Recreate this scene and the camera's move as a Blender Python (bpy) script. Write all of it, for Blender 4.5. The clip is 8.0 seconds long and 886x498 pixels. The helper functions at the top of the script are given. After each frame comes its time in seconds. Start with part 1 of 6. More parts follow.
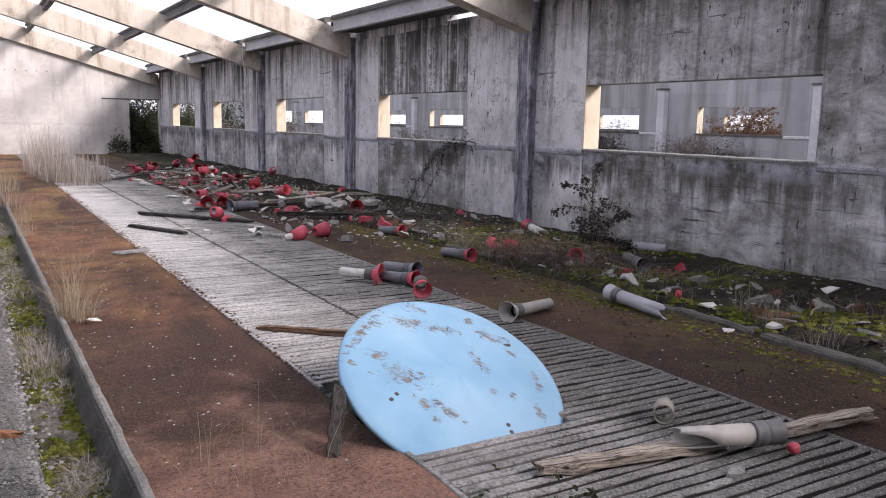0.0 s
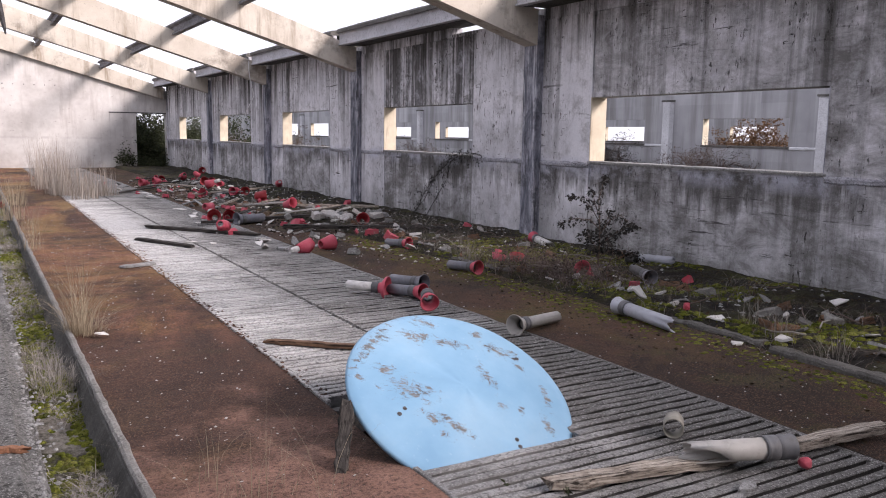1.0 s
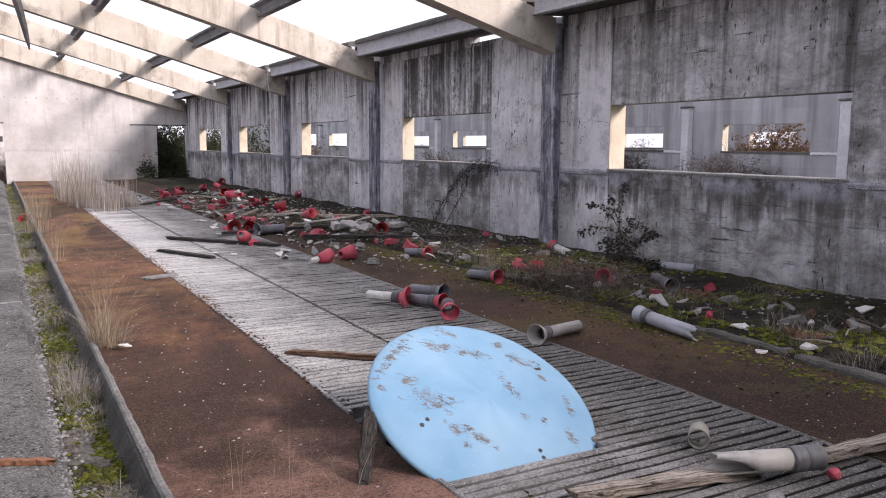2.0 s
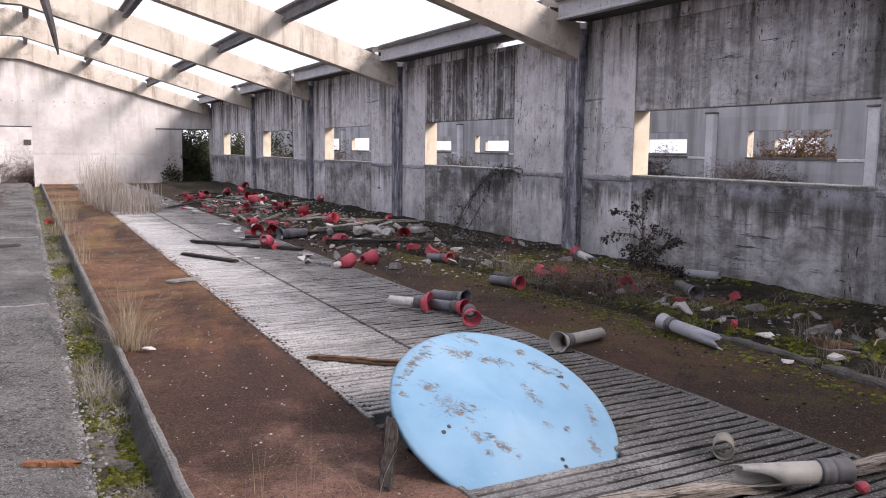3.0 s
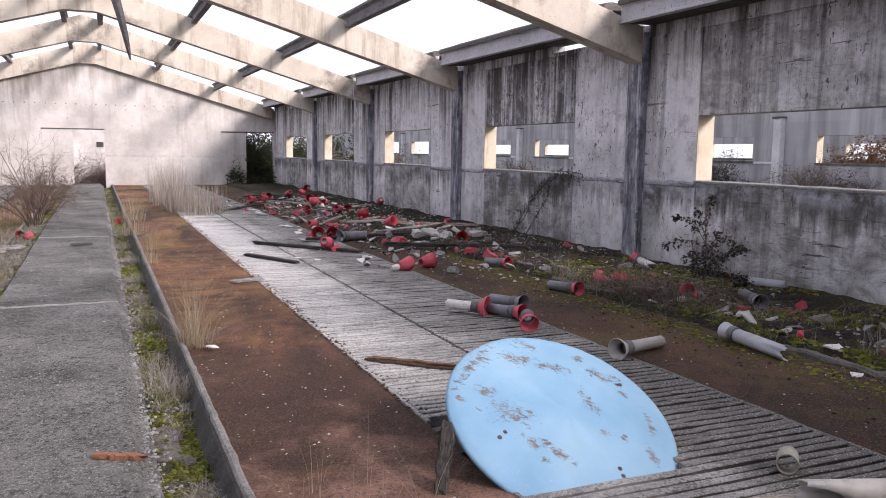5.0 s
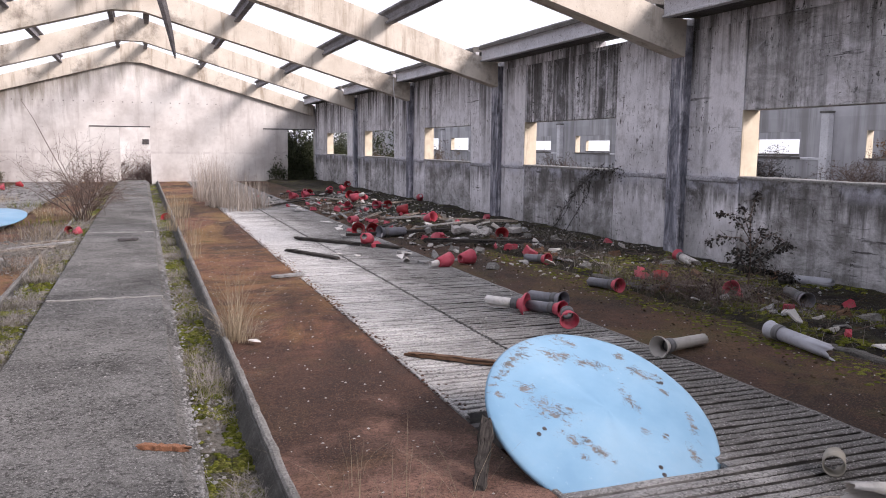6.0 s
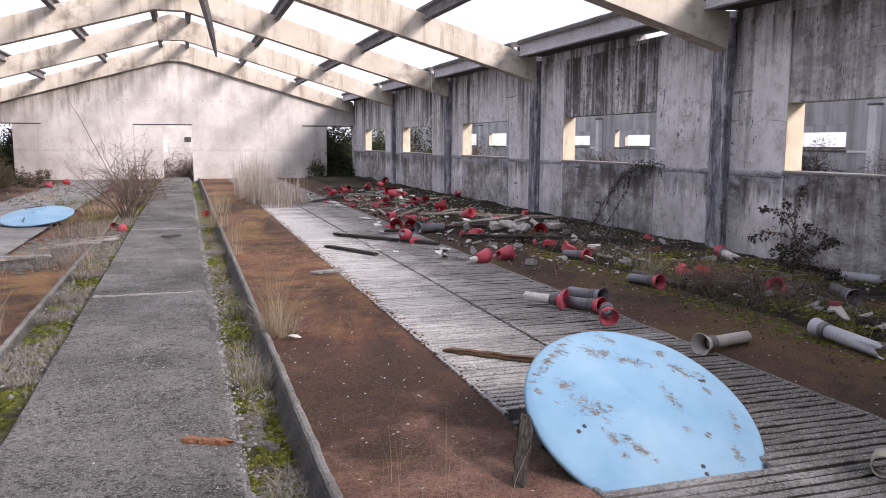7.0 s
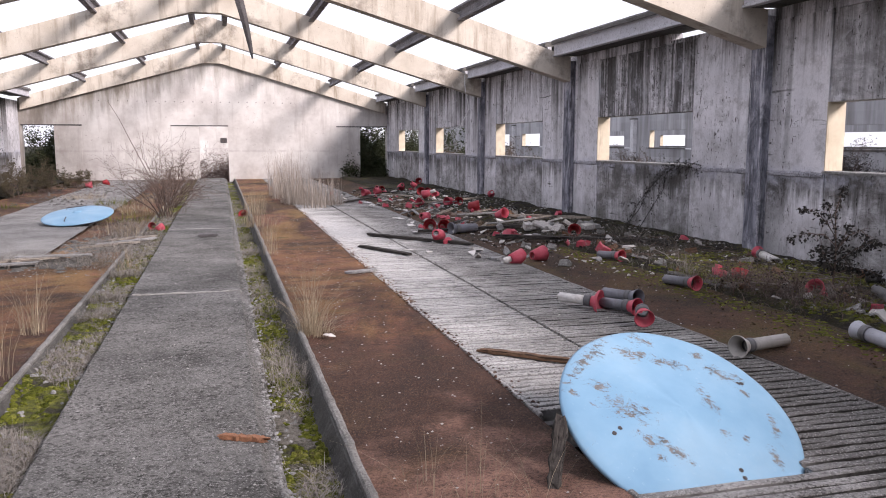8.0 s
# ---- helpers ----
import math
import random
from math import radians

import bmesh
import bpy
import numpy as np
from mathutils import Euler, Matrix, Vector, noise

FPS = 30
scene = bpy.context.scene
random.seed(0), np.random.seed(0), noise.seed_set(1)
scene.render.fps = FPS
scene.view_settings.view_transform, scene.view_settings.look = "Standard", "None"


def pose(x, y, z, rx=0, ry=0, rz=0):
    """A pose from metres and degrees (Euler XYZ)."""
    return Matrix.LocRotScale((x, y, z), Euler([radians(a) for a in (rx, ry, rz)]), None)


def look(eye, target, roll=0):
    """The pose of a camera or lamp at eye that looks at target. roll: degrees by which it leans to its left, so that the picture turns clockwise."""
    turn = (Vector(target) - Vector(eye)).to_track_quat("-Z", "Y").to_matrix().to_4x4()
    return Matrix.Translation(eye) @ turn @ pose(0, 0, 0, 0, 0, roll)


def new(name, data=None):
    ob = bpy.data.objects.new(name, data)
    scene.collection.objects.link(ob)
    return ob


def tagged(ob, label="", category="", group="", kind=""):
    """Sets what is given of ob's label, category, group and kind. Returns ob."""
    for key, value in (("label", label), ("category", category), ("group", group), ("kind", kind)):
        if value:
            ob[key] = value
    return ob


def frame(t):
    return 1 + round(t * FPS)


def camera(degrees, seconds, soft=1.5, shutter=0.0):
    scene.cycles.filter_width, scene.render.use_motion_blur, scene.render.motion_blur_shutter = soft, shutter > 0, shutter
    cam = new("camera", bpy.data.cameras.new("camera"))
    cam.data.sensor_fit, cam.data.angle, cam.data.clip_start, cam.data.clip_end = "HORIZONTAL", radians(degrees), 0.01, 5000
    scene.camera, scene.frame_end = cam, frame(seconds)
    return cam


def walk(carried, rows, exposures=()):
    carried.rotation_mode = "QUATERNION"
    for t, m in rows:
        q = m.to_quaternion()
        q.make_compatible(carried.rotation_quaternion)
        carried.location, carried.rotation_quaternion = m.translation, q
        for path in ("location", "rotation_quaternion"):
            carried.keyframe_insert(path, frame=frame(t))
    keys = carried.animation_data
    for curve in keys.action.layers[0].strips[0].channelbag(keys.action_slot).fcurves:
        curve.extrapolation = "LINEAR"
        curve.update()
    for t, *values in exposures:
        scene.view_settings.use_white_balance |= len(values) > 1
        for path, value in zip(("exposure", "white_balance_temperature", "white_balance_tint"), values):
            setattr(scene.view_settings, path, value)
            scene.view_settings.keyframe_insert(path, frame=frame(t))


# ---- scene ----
cam = camera(57.7, 8.0, soft=1.0)
PATH = [
    (0, (-0.558, -1.194, 1.506), (0.451, 0.505, 1.196), 1.1),
    (0.5, (-0.569, -1.193, 1.509), (0.437, 0.51, 1.214), 0.9),
    (1, (-0.564, -1.181, 1.514), (0.435, 0.529, 1.233), 0.9),
    (1.5, (-0.57, -1.176, 1.518), (0.41, 0.547, 1.251), 0.5),
    (3, (-0.576, -1.156, 1.53), (0.338, 0.605, 1.281), 0.5),
    (3.5, (-0.579, -1.157, 1.534), (0.299, 0.623, 1.29), 0.6),
    (4, (-0.582, -1.157, 1.537), (0.263, 0.639, 1.29), 0.5),
    (4.5, (-0.582, -1.161, 1.537), (0.234, 0.648, 1.294), 0.6),
    (6, (-0.584, -1.163, 1.534), (0.109, 0.695, 1.282), 0.6),
    (6.5, (-0.584, -1.159, 1.536), (0.053, 0.72, 1.277), 0.2),
    (7, (-0.588, -1.158, 1.536), (0.016, 0.73, 1.273), 0.2),
    (7.5, (-0.597, -1.156, 1.536), (-0.032, 0.745, 1.274), 0.4),
    (8, (-0.602, -1.159, 1.534), (-0.075, 0.753, 1.272), 0.1),
]
walk(cam, [(t, look(eye, target, roll)) for t, eye, target, roll in PATH], exposures=[(0.0, 0.59, 6300, 22), (8.0, 0.59, 6300, 22)])

# ---- light ----
SUN_TO = Vector((0.555, -0.66, 0.50)).normalized()          # towards the sun: behind the camera, to the right
world = bpy.data.worlds.new("sky")
scene.world = world
world.use_nodes = True
wn = world.node_tree
wn.nodes.clear()
w_out = wn.nodes.new("ShaderNodeOutputWorld")
w_bg = wn.nodes.new("ShaderNodeBackground")
w_sky = wn.nodes.new("ShaderNodeTexSky")
w_sky.sky_type = "NISHITA"
w_sky.sun_disc = False
w_sky.sun_elevation = math.asin(SUN_TO.z)
w_sky.sun_rotation = math.atan2(SUN_TO.x, SUN_TO.y)
w_sky.air_density, w_sky.dust_density, w_sky.ozone_density = 1.0, 3.0, 1.0
w_bg.inputs["Strength"].default_value = 0.102
w_haze = wn.nodes.new("ShaderNodeMix")                       # thin white cloud over the blue
w_haze.data_type = "RGBA"
w_haze.inputs["Factor"].default_value = 0.75
w_haze.inputs["B"].default_value = (9.3, 9.6, 9.9, 1)
wn.links.new(w_sky.outputs[0], w_haze.inputs["A"])
wn.links.new(w_haze.outputs["Result"], w_bg.inputs["Color"])
wn.links.new(w_bg.outputs[0], w_out.inputs["Surface"])
sun = new("sun", bpy.data.lights.new("sun", "SUN"))
sun.data.energy, sun.data.angle, sun.data.color = 3.4, radians(17.0), (1.0, 0.93, 0.84)
sun.matrix_world = look(SUN_TO * 50, (0, 0, 0))


# ---- materials ----
class Mat:
    """A node material with a few short ways to build it."""

    def __init__(self, name, rough=0.9, metal=0.0, spec=0.3):
        self.m = bpy.data.materials.new(name)
        self.m.use_nodes = True
        self.nt = self.m.node_tree
        self.b = self.nt.nodes["Principled BSDF"]
        self.b.inputs["Roughness"].default_value = rough
        self.b.inputs["Metallic"].default_value = metal
        self.b.inputs["Specular IOR Level"].default_value = spec
        self.co = self.nt.nodes.new("ShaderNodeNewGeometry").outputs["Position"]

    def node(self, kind, **vals):
        n = self.nt.nodes.new(kind)
        for k, v in vals.items():
            n.inputs[k].default_value = v
        return n

    def local(self):
        self.co = self.nt.nodes.new("ShaderNodeTexCoord").outputs["Object"]
        return self

    def scaled(self, sx, sy, sz):
        n = self.node("ShaderNodeMapping")
        n.inputs["Scale"].default_value = (sx, sy, sz)
        self.nt.links.new(self.co, n.inputs["Vector"])
        return n.outputs[0]

    def noise(self, scale, detail=6, rough=0.6, stretch=(1, 1, 1), dist=0.0):
        n = self.node("ShaderNodeTexNoise", Scale=scale, Detail=detail, Roughness=rough, Distortion=dist)
        self.nt.links.new(self.scaled(*stretch), n.inputs["Vector"])
        return n.outputs["Fac"]

    def cells(self, scale, stretch=(1, 1, 1)):
        n = self.node("ShaderNodeTexVoronoi", Scale=scale)
        self.nt.links.new(self.scaled(*stretch), n.inputs["Vector"])
        return n.outputs["Distance"]

    def ramp(self, fac, *stops):
        n = self.nt.nodes.new("ShaderNodeValToRGB")
        while len(n.color_ramp.elements) < len(stops):
            n.color_ramp.elements.new(0.5)
        for e, (p, c) in zip(n.color_ramp.elements, stops):
            e.position = p
            e.color = (*c, 1) if isinstance(c, tuple) else (c, c, c, 1)
        self.nt.links.new(fac, n.inputs["Fac"])
        return n.outputs["Color"]

    def span(self, v, a, b, c=0.0, d=1.0):
        n = self.node("ShaderNodeMapRange")
        for k, x in zip(("From Min", "From Max", "To Min", "To Max"), (a, b, c, d)):
            n.inputs[k].default_value = x
        self.nt.links.new(v, n.inputs["Value"])
        return n.outputs[0]

    def mix(self, fac, a, b, mode="MIX"):
        n = self.nt.nodes.new("ShaderNodeMix")
        n.data_type, n.blend_type = "RGBA", mode
        for sock, v in ((n.inputs["Factor"], fac), (n.inputs["A"], a), (n.inputs["B"], b)):
            if isinstance(v, (int, float)):
                sock.default_value = v if sock.type == "VALUE" else (v, v, v, 1)
            elif isinstance(v, tuple):
                sock.default_value = (*v, 1)
            else:
                self.nt.links.new(v, sock)
        return n.outputs["Result"]

    def math(self, op, a, b=0.0):
        n = self.nt.nodes.new("ShaderNodeMath")
        n.operation = op
        for sock, v in zip(n.inputs, (a, b)):
            if isinstance(v, (int, float)):
                sock.default_value = v
            else:
                self.nt.links.new(v, sock)
        return n.outputs[0]

    def axis(self, k):
        n = self.nt.nodes.new("ShaderNodeSeparateXYZ")
        self.nt.links.new(self.co, n.inputs[0])
        return n.outputs[k]

    def grainy(self, col, dark, light, size=1.0, amount=0.8):
        """Coarse aggregate: dark pits and pale grains of about a centimetre, thicker in some patches."""
        patch = self.span(self.noise(1.7 / size, 5, 0.7), 0.35, 0.65, 0.35, 1.0)
        pit = self.noise(42 / size, 3, 0.6)
        col = self.mix(self.math("MULTIPLY", self.span(pit, 0.52, 0.60), self.math("MULTIPLY", patch, amount)), col, dark)
        col = self.mix(self.math("MULTIPLY", self.span(self.noise(75 / size, 2, 0.6), 0.57, 0.63), amount * 0.75), col, light)
        col = self.mix(self.span(self.noise(160 / size, 2, 0.6), 0.50, 0.64, 0.0, amount * 0.6), col, dark)
        self.bump(self.math("SUBTRACT", 1.0, pit), 0.95 * amount, 0.012 * size)
        return col

    def random(self):
        return self.nt.nodes.new("ShaderNodeObjectInfo").outputs["Random"]

    def island(self):
        return self.nt.nodes.new("ShaderNodeNewGeometry").outputs["Random Per Island"]

    def colour(self, c):
        if isinstance(c, tuple):
            self.b.inputs["Base Color"].default_value = (*c, 1)
        else:
            self.nt.links.new(c, self.b.inputs["Base Color"])
        return self

    def rough(self, v):
        self.nt.links.new(v, self.b.inputs["Roughness"])
        return self

    def bump(self, h, strength=0.5, dist=0.02):
        n = self.node("ShaderNodeBump", Strength=strength, Distance=dist)
        self.nt.links.new(h, n.inputs["Height"])
        if self.b.inputs["Normal"].links:
            self.nt.links.new(self.b.inputs["Normal"].links[0].from_socket, n.inputs["Normal"])
        self.nt.links.new(n.outputs[0], self.b.inputs["Normal"])
        return self


def wall_concrete(name="weathered_wall_concrete", heavy=0.0, grime_shade=0.0):
    """Cast wall: grey-lilac, black water streaks, board marks and a lime band at sill height. heavy: how far streaks cover it."""
    m = Mat(name, 0.92)
    base = m.ramp(m.noise(0.7, 9, 0.68, (1, 1, 1.3), 0.4), (0.32, (0.53, 0.525, 0.545)), (0.5, (0.77, 0.765, 0.80)), (0.66, (0.87, 0.86, 0.895)))
    base = m.mix(m.span(m.noise(4.5, 8, 0.75), 0.50, 0.66), base, m.mix(0.5, base, (0.20, 0.19, 0.185)))
    z = m.axis(2)
    streak = m.noise(1.0, 6, 0.58, (4.6, 4.6, 0.25))
    broad = m.noise(0.7, 3, 0.5, (1, 1, 0.2))
    high = m.span(z, 1.3, 2.9, 0.25, 1.0)
    low = m.math("MULTIPLY", m.span(z, 0.35, 1.10, 0.25, 1.0), m.span(z, 1.12, 1.2, 1.0, 0.0))
    wet = m.math("MAXIMUM", m.math("MULTIPLY", high, m.span(z, 1.15, 1.25)), low)
    amount = m.math("MULTIPLY", m.span(m.math("ADD", streak, m.math("MULTIPLY", broad, 1.0)), 1.01, 1.20), wet)
    col = m.mix(m.math("MULTIPLY", amount, 1.0), base, (0.035, 0.032, 0.030))
    crown = m.math("MULTIPLY", m.span(z, 2.2, 3.1, 0.0, 0.85), m.span(m.noise(1.0, 8, 0.72, (5.0, 5.0, 0.35)), 0.44, 0.60))      # rain runs below the eaves
    col = m.mix(crown, col, (0.05, 0.046, 0.042))
    if heavy:
        run = m.math("ADD", m.noise(1.0, 9, 0.72, (8.5, 8.5, 0.16)), m.math("MULTIPLY", m.noise(1.0, 3, 0.5, (1.6, 1.6, 0.12)), 0.5))
        run = m.math("ADD", run, m.span(m.random(), 0.0, 1.0, -0.07, 0.06))
        drip = m.math("ADD", run, m.span(m.noise(9, 6, 0.8), 0.3, 0.7, -0.06, 0.06))
        col = m.mix(m.math("MULTIPLY", m.span(drip, 0.72, 0.84), heavy), col, (0.040, 0.037, 0.034))
    # board grime, deepened on the near pier and lintel to stand in for shade
    if grime_shade:
        col = m.mix(m.math("MULTIPLY", m.span(m.noise(1.6, 9, 0.75, (1, 1, 1.8), 0.5), 0.36, 0.60), grime_shade), col, (0.11, 0.105, 0.095))
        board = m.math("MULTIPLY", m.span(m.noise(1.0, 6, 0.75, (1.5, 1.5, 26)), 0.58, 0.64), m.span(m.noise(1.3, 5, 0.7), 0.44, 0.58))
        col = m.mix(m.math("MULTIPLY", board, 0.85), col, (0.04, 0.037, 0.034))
    light = m.math("MULTIPLY", m.span(m.noise(1.0, 6, 0.65, (10, 10, 0.6)), 0.57, 0.70), m.span(m.noise(0.9, 3), 0.42, 0.6))
    col = m.mix(m.math("MULTIPLY", light, 0.55), col, (0.64, 0.63, 0.66))
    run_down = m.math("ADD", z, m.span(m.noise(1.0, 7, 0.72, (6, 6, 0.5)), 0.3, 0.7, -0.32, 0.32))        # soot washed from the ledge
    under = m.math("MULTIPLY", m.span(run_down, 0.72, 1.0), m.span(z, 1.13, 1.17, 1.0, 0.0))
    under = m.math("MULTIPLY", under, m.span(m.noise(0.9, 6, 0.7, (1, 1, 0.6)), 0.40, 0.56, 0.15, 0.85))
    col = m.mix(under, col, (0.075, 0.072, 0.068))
    tick = m.math("MAXIMUM", m.span(m.noise(1.0, 3, 0.6, (9, 9, 30)), 0.65, 0.68), m.span(m.noise(1.0, 3, 0.6, (26, 26, 8)), 0.62, 0.65))
    tick = m.math("MULTIPLY", tick, m.span(m.noise(1.0, 5, 0.7, (1.6, 1.6, 0.9)), 0.50, 0.56))
    col = m.mix(m.math("MULTIPLY", tick, 0.9), col, (0.028, 0.026, 0.025))
    pale = m.math("MULTIPLY", m.span(m.noise(1.4, 7, 0.7, (1, 1, 1.2), 0.6), 0.56, 0.64), m.span(m.noise(11, 6, 0.8), 0.40, 0.62))
    col = m.mix(m.math("MULTIPLY", pale, 0.5), col, (0.70, 0.70, 0.76))
    lime = m.math("MULTIPLY", m.span(z, 0.95, 1.10, 0.0, 1.0), m.span(z, 1.16, 1.28, 1.0, 0.0))
    lime = m.math("MULTIPLY", lime, m.span(m.noise(1.8, 7, 0.75), 0.45, 0.58))
    col = m.mix(m.math("MULTIPLY", lime, 0.7), col, (0.56, 0.57, 0.66))
    foot = m.math("MULTIPLY", m.span(z, 0.0, 0.75, 1.0, 0.0), m.span(m.noise(1.5, 7, 0.75, (1, 1, 0.4)), 0.36, 0.66))
    col = m.mix(m.math("MULTIPLY", foot, 0.7), col, (0.075, 0.075, 0.06))
    pits = m.math("MULTIPLY", m.span(m.noise(1.0, 5, 0.75, (15, 15, 5.0)), 0.60, 0.65), m.span(m.noise(0.8, 4), 0.42, 0.56))
    col = m.mix(m.math("MULTIPLY", pits, 0.9), col, (0.035, 0.032, 0.03))
    crack = m.math("MULTIPLY", m.span(m.noise(1.0, 4, 0.6, (1.0, 1.0, 13.0)), 0.65, 0.68), m.span(m.noise(0.9, 4), 0.46, 0.58))
    col = m.mix(m.math("MULTIPLY", crack, 0.85), col, (0.045, 0.042, 0.04))
    m.colour(col)
    m.colour(m.grainy(col, (0.06, 0.057, 0.055), (0.62, 0.61, 0.62), 1.2, 0.12))
    m.bump(m.noise(34, 7, 0.75), 0.3, 0.010).bump(m.noise(1.0, 4, 0.6, (1.2, 1.2, 9)), 0.2, 0.02).bump(m.noise(2.5, 5), 0.3, 0.03)
    return m.m


def grey_concrete(name, dark, light, scale=3.0, stain=(0.07, 0.065, 0.055), stained=0.5, rough=0.93, grain_amount=0.55):
    m = Mat(name, rough)
    col = m.ramp(m.noise(scale, 8, 0.7), (0.3, dark), (0.72, light))
    col = m.mix(m.math("MULTIPLY", m.span(m.noise(scale * 0.45, 7, 0.7), 0.5, 0.72), stained), col, stain)
    col = m.mix(m.math("MULTIPLY", m.span(m.noise(scale * 18, 4, 0.7), 0.58, 0.7), 0.6), col, stain)
    grain = m.noise(scale * 9, 8, 0.8)
    col = m.mix(m.span(grain, 0.54, 0.66, 0.0, 0.75), col, stain)
    col = m.mix(m.span(grain, 0.44, 0.36, 0.0, 0.35), col, light)
    col = m.grainy(col, tuple(c * 0.7 for c in stain), tuple(min(1.0, c * 1.25) for c in light), 1.0, grain_amount)
    m.colour(col).bump(m.noise(55, 7, 0.8), 0.9, 0.014).bump(m.noise(5, 5), 0.4, 0.02)
    return m.m


def beam_concrete():
    """Warm cast beam with brown rain streaks and dark patches."""
    m = Mat("cream_beam_concrete", 0.9)
    col = m.ramp(m.noise(1.3, 7, 0.65), (0.3, (0.46, 0.41, 0.34)), (0.7, (0.66, 0.61, 0.53)))
    streak = m.span(m.noise(1.0, 6, 0.65, (4.5, 4.5, 0.6)), 0.52, 0.72)
    col = m.mix(m.math("MULTIPLY", streak, 0.7), col, (0.20, 0.145, 0.095))
    col = m.mix(m.math("MULTIPLY", m.span(m.noise(0.8, 6, 0.7), 0.54, 0.66), 0.65), col, (0.10, 0.08, 0.065))
    col = m.mix(m.math("MULTIPLY", m.span(m.noise(26, 4, 0.7), 0.62, 0.7), 0.5), col, (0.14, 0.11, 0.09))
    m.colour(col).bump(m.noise(24, 6, 0.7), 0.4, 0.012)
    return m.m


def gable_plaster():
    m = Mat("white_gable_plaster", 0.9)
    col = m.ramp(m.noise(0.8, 7, 0.65), (0.3, (0.42, 0.39, 0.37)), (0.5, (0.57, 0.545, 0.52)), (0.68, (0.68, 0.66, 0.63)))
    col = m.mix(m.math("MULTIPLY", m.span(m.noise(1.0, 6, 0.65, (3.2, 3.2, 0.35)), 0.54, 0.74), 0.6), col, (0.33, 0.29, 0.27))
    z = m.axis(2)
    foot = m.math("MULTIPLY", m.span(z, 0.0, 1.15, 1.0, 0.15), m.span(m.noise(1.4, 7, 0.7), 0.45, 0.72))
    col = m.mix(m.math("MULTIPLY", foot, 0.8), col, (0.36, 0.31, 0.30))
    band = m.math("MULTIPLY", m.span(z, 1.12, 1.15, 0.0, 1.0), m.span(z, 1.2, 1.24, 1.0, 0.0))
    col = m.mix(m.math("MULTIPLY", band, m.span(m.noise(2.3, 5, 0.6), 0.4, 0.6, 0.0, 0.5)), col, (0.40, 0.36, 0.36))
    slope = m.math("ADD", z, m.math("MULTIPLY", m.math("ABSOLUTE", m.math("SUBTRACT", m.axis(0), -0.82)), 0.30))        # height along the roof slope
    crown = m.math("ADD", slope, m.span(m.noise(1.0, 7, 0.7, (2.6, 2.6, 0.35)), 0.3, 0.7, -0.9, 0.6))
    crown = m.math("MULTIPLY", m.span(crown, 3.9, 5.0), m.span(m.axis(0), -3.5, 2.5, 0.9, 0.35))
    col = m.mix(crown, col, (0.19, 0.165, 0.13))
    col = m.mix(m.math("MULTIPLY", m.span(m.axis(0), -5.2, -7.4), m.span(m.noise(1.2, 6, 0.7, (1, 1, 0.5)), 0.36, 0.62, 0.1, 0.8)), col, (0.20, 0.175, 0.15))
    chips = m.span(m.noise(5.5, 5, 0.75, (1, 1, 1.6)), 0.63, 0.68)
    col = m.mix(m.math("MULTIPLY", chips, 0.6), col, (0.25, 0.22, 0.20))
    m.colour(col).bump(m.noise(18, 6, 0.7), 0.3, 0.01)
    return m.m


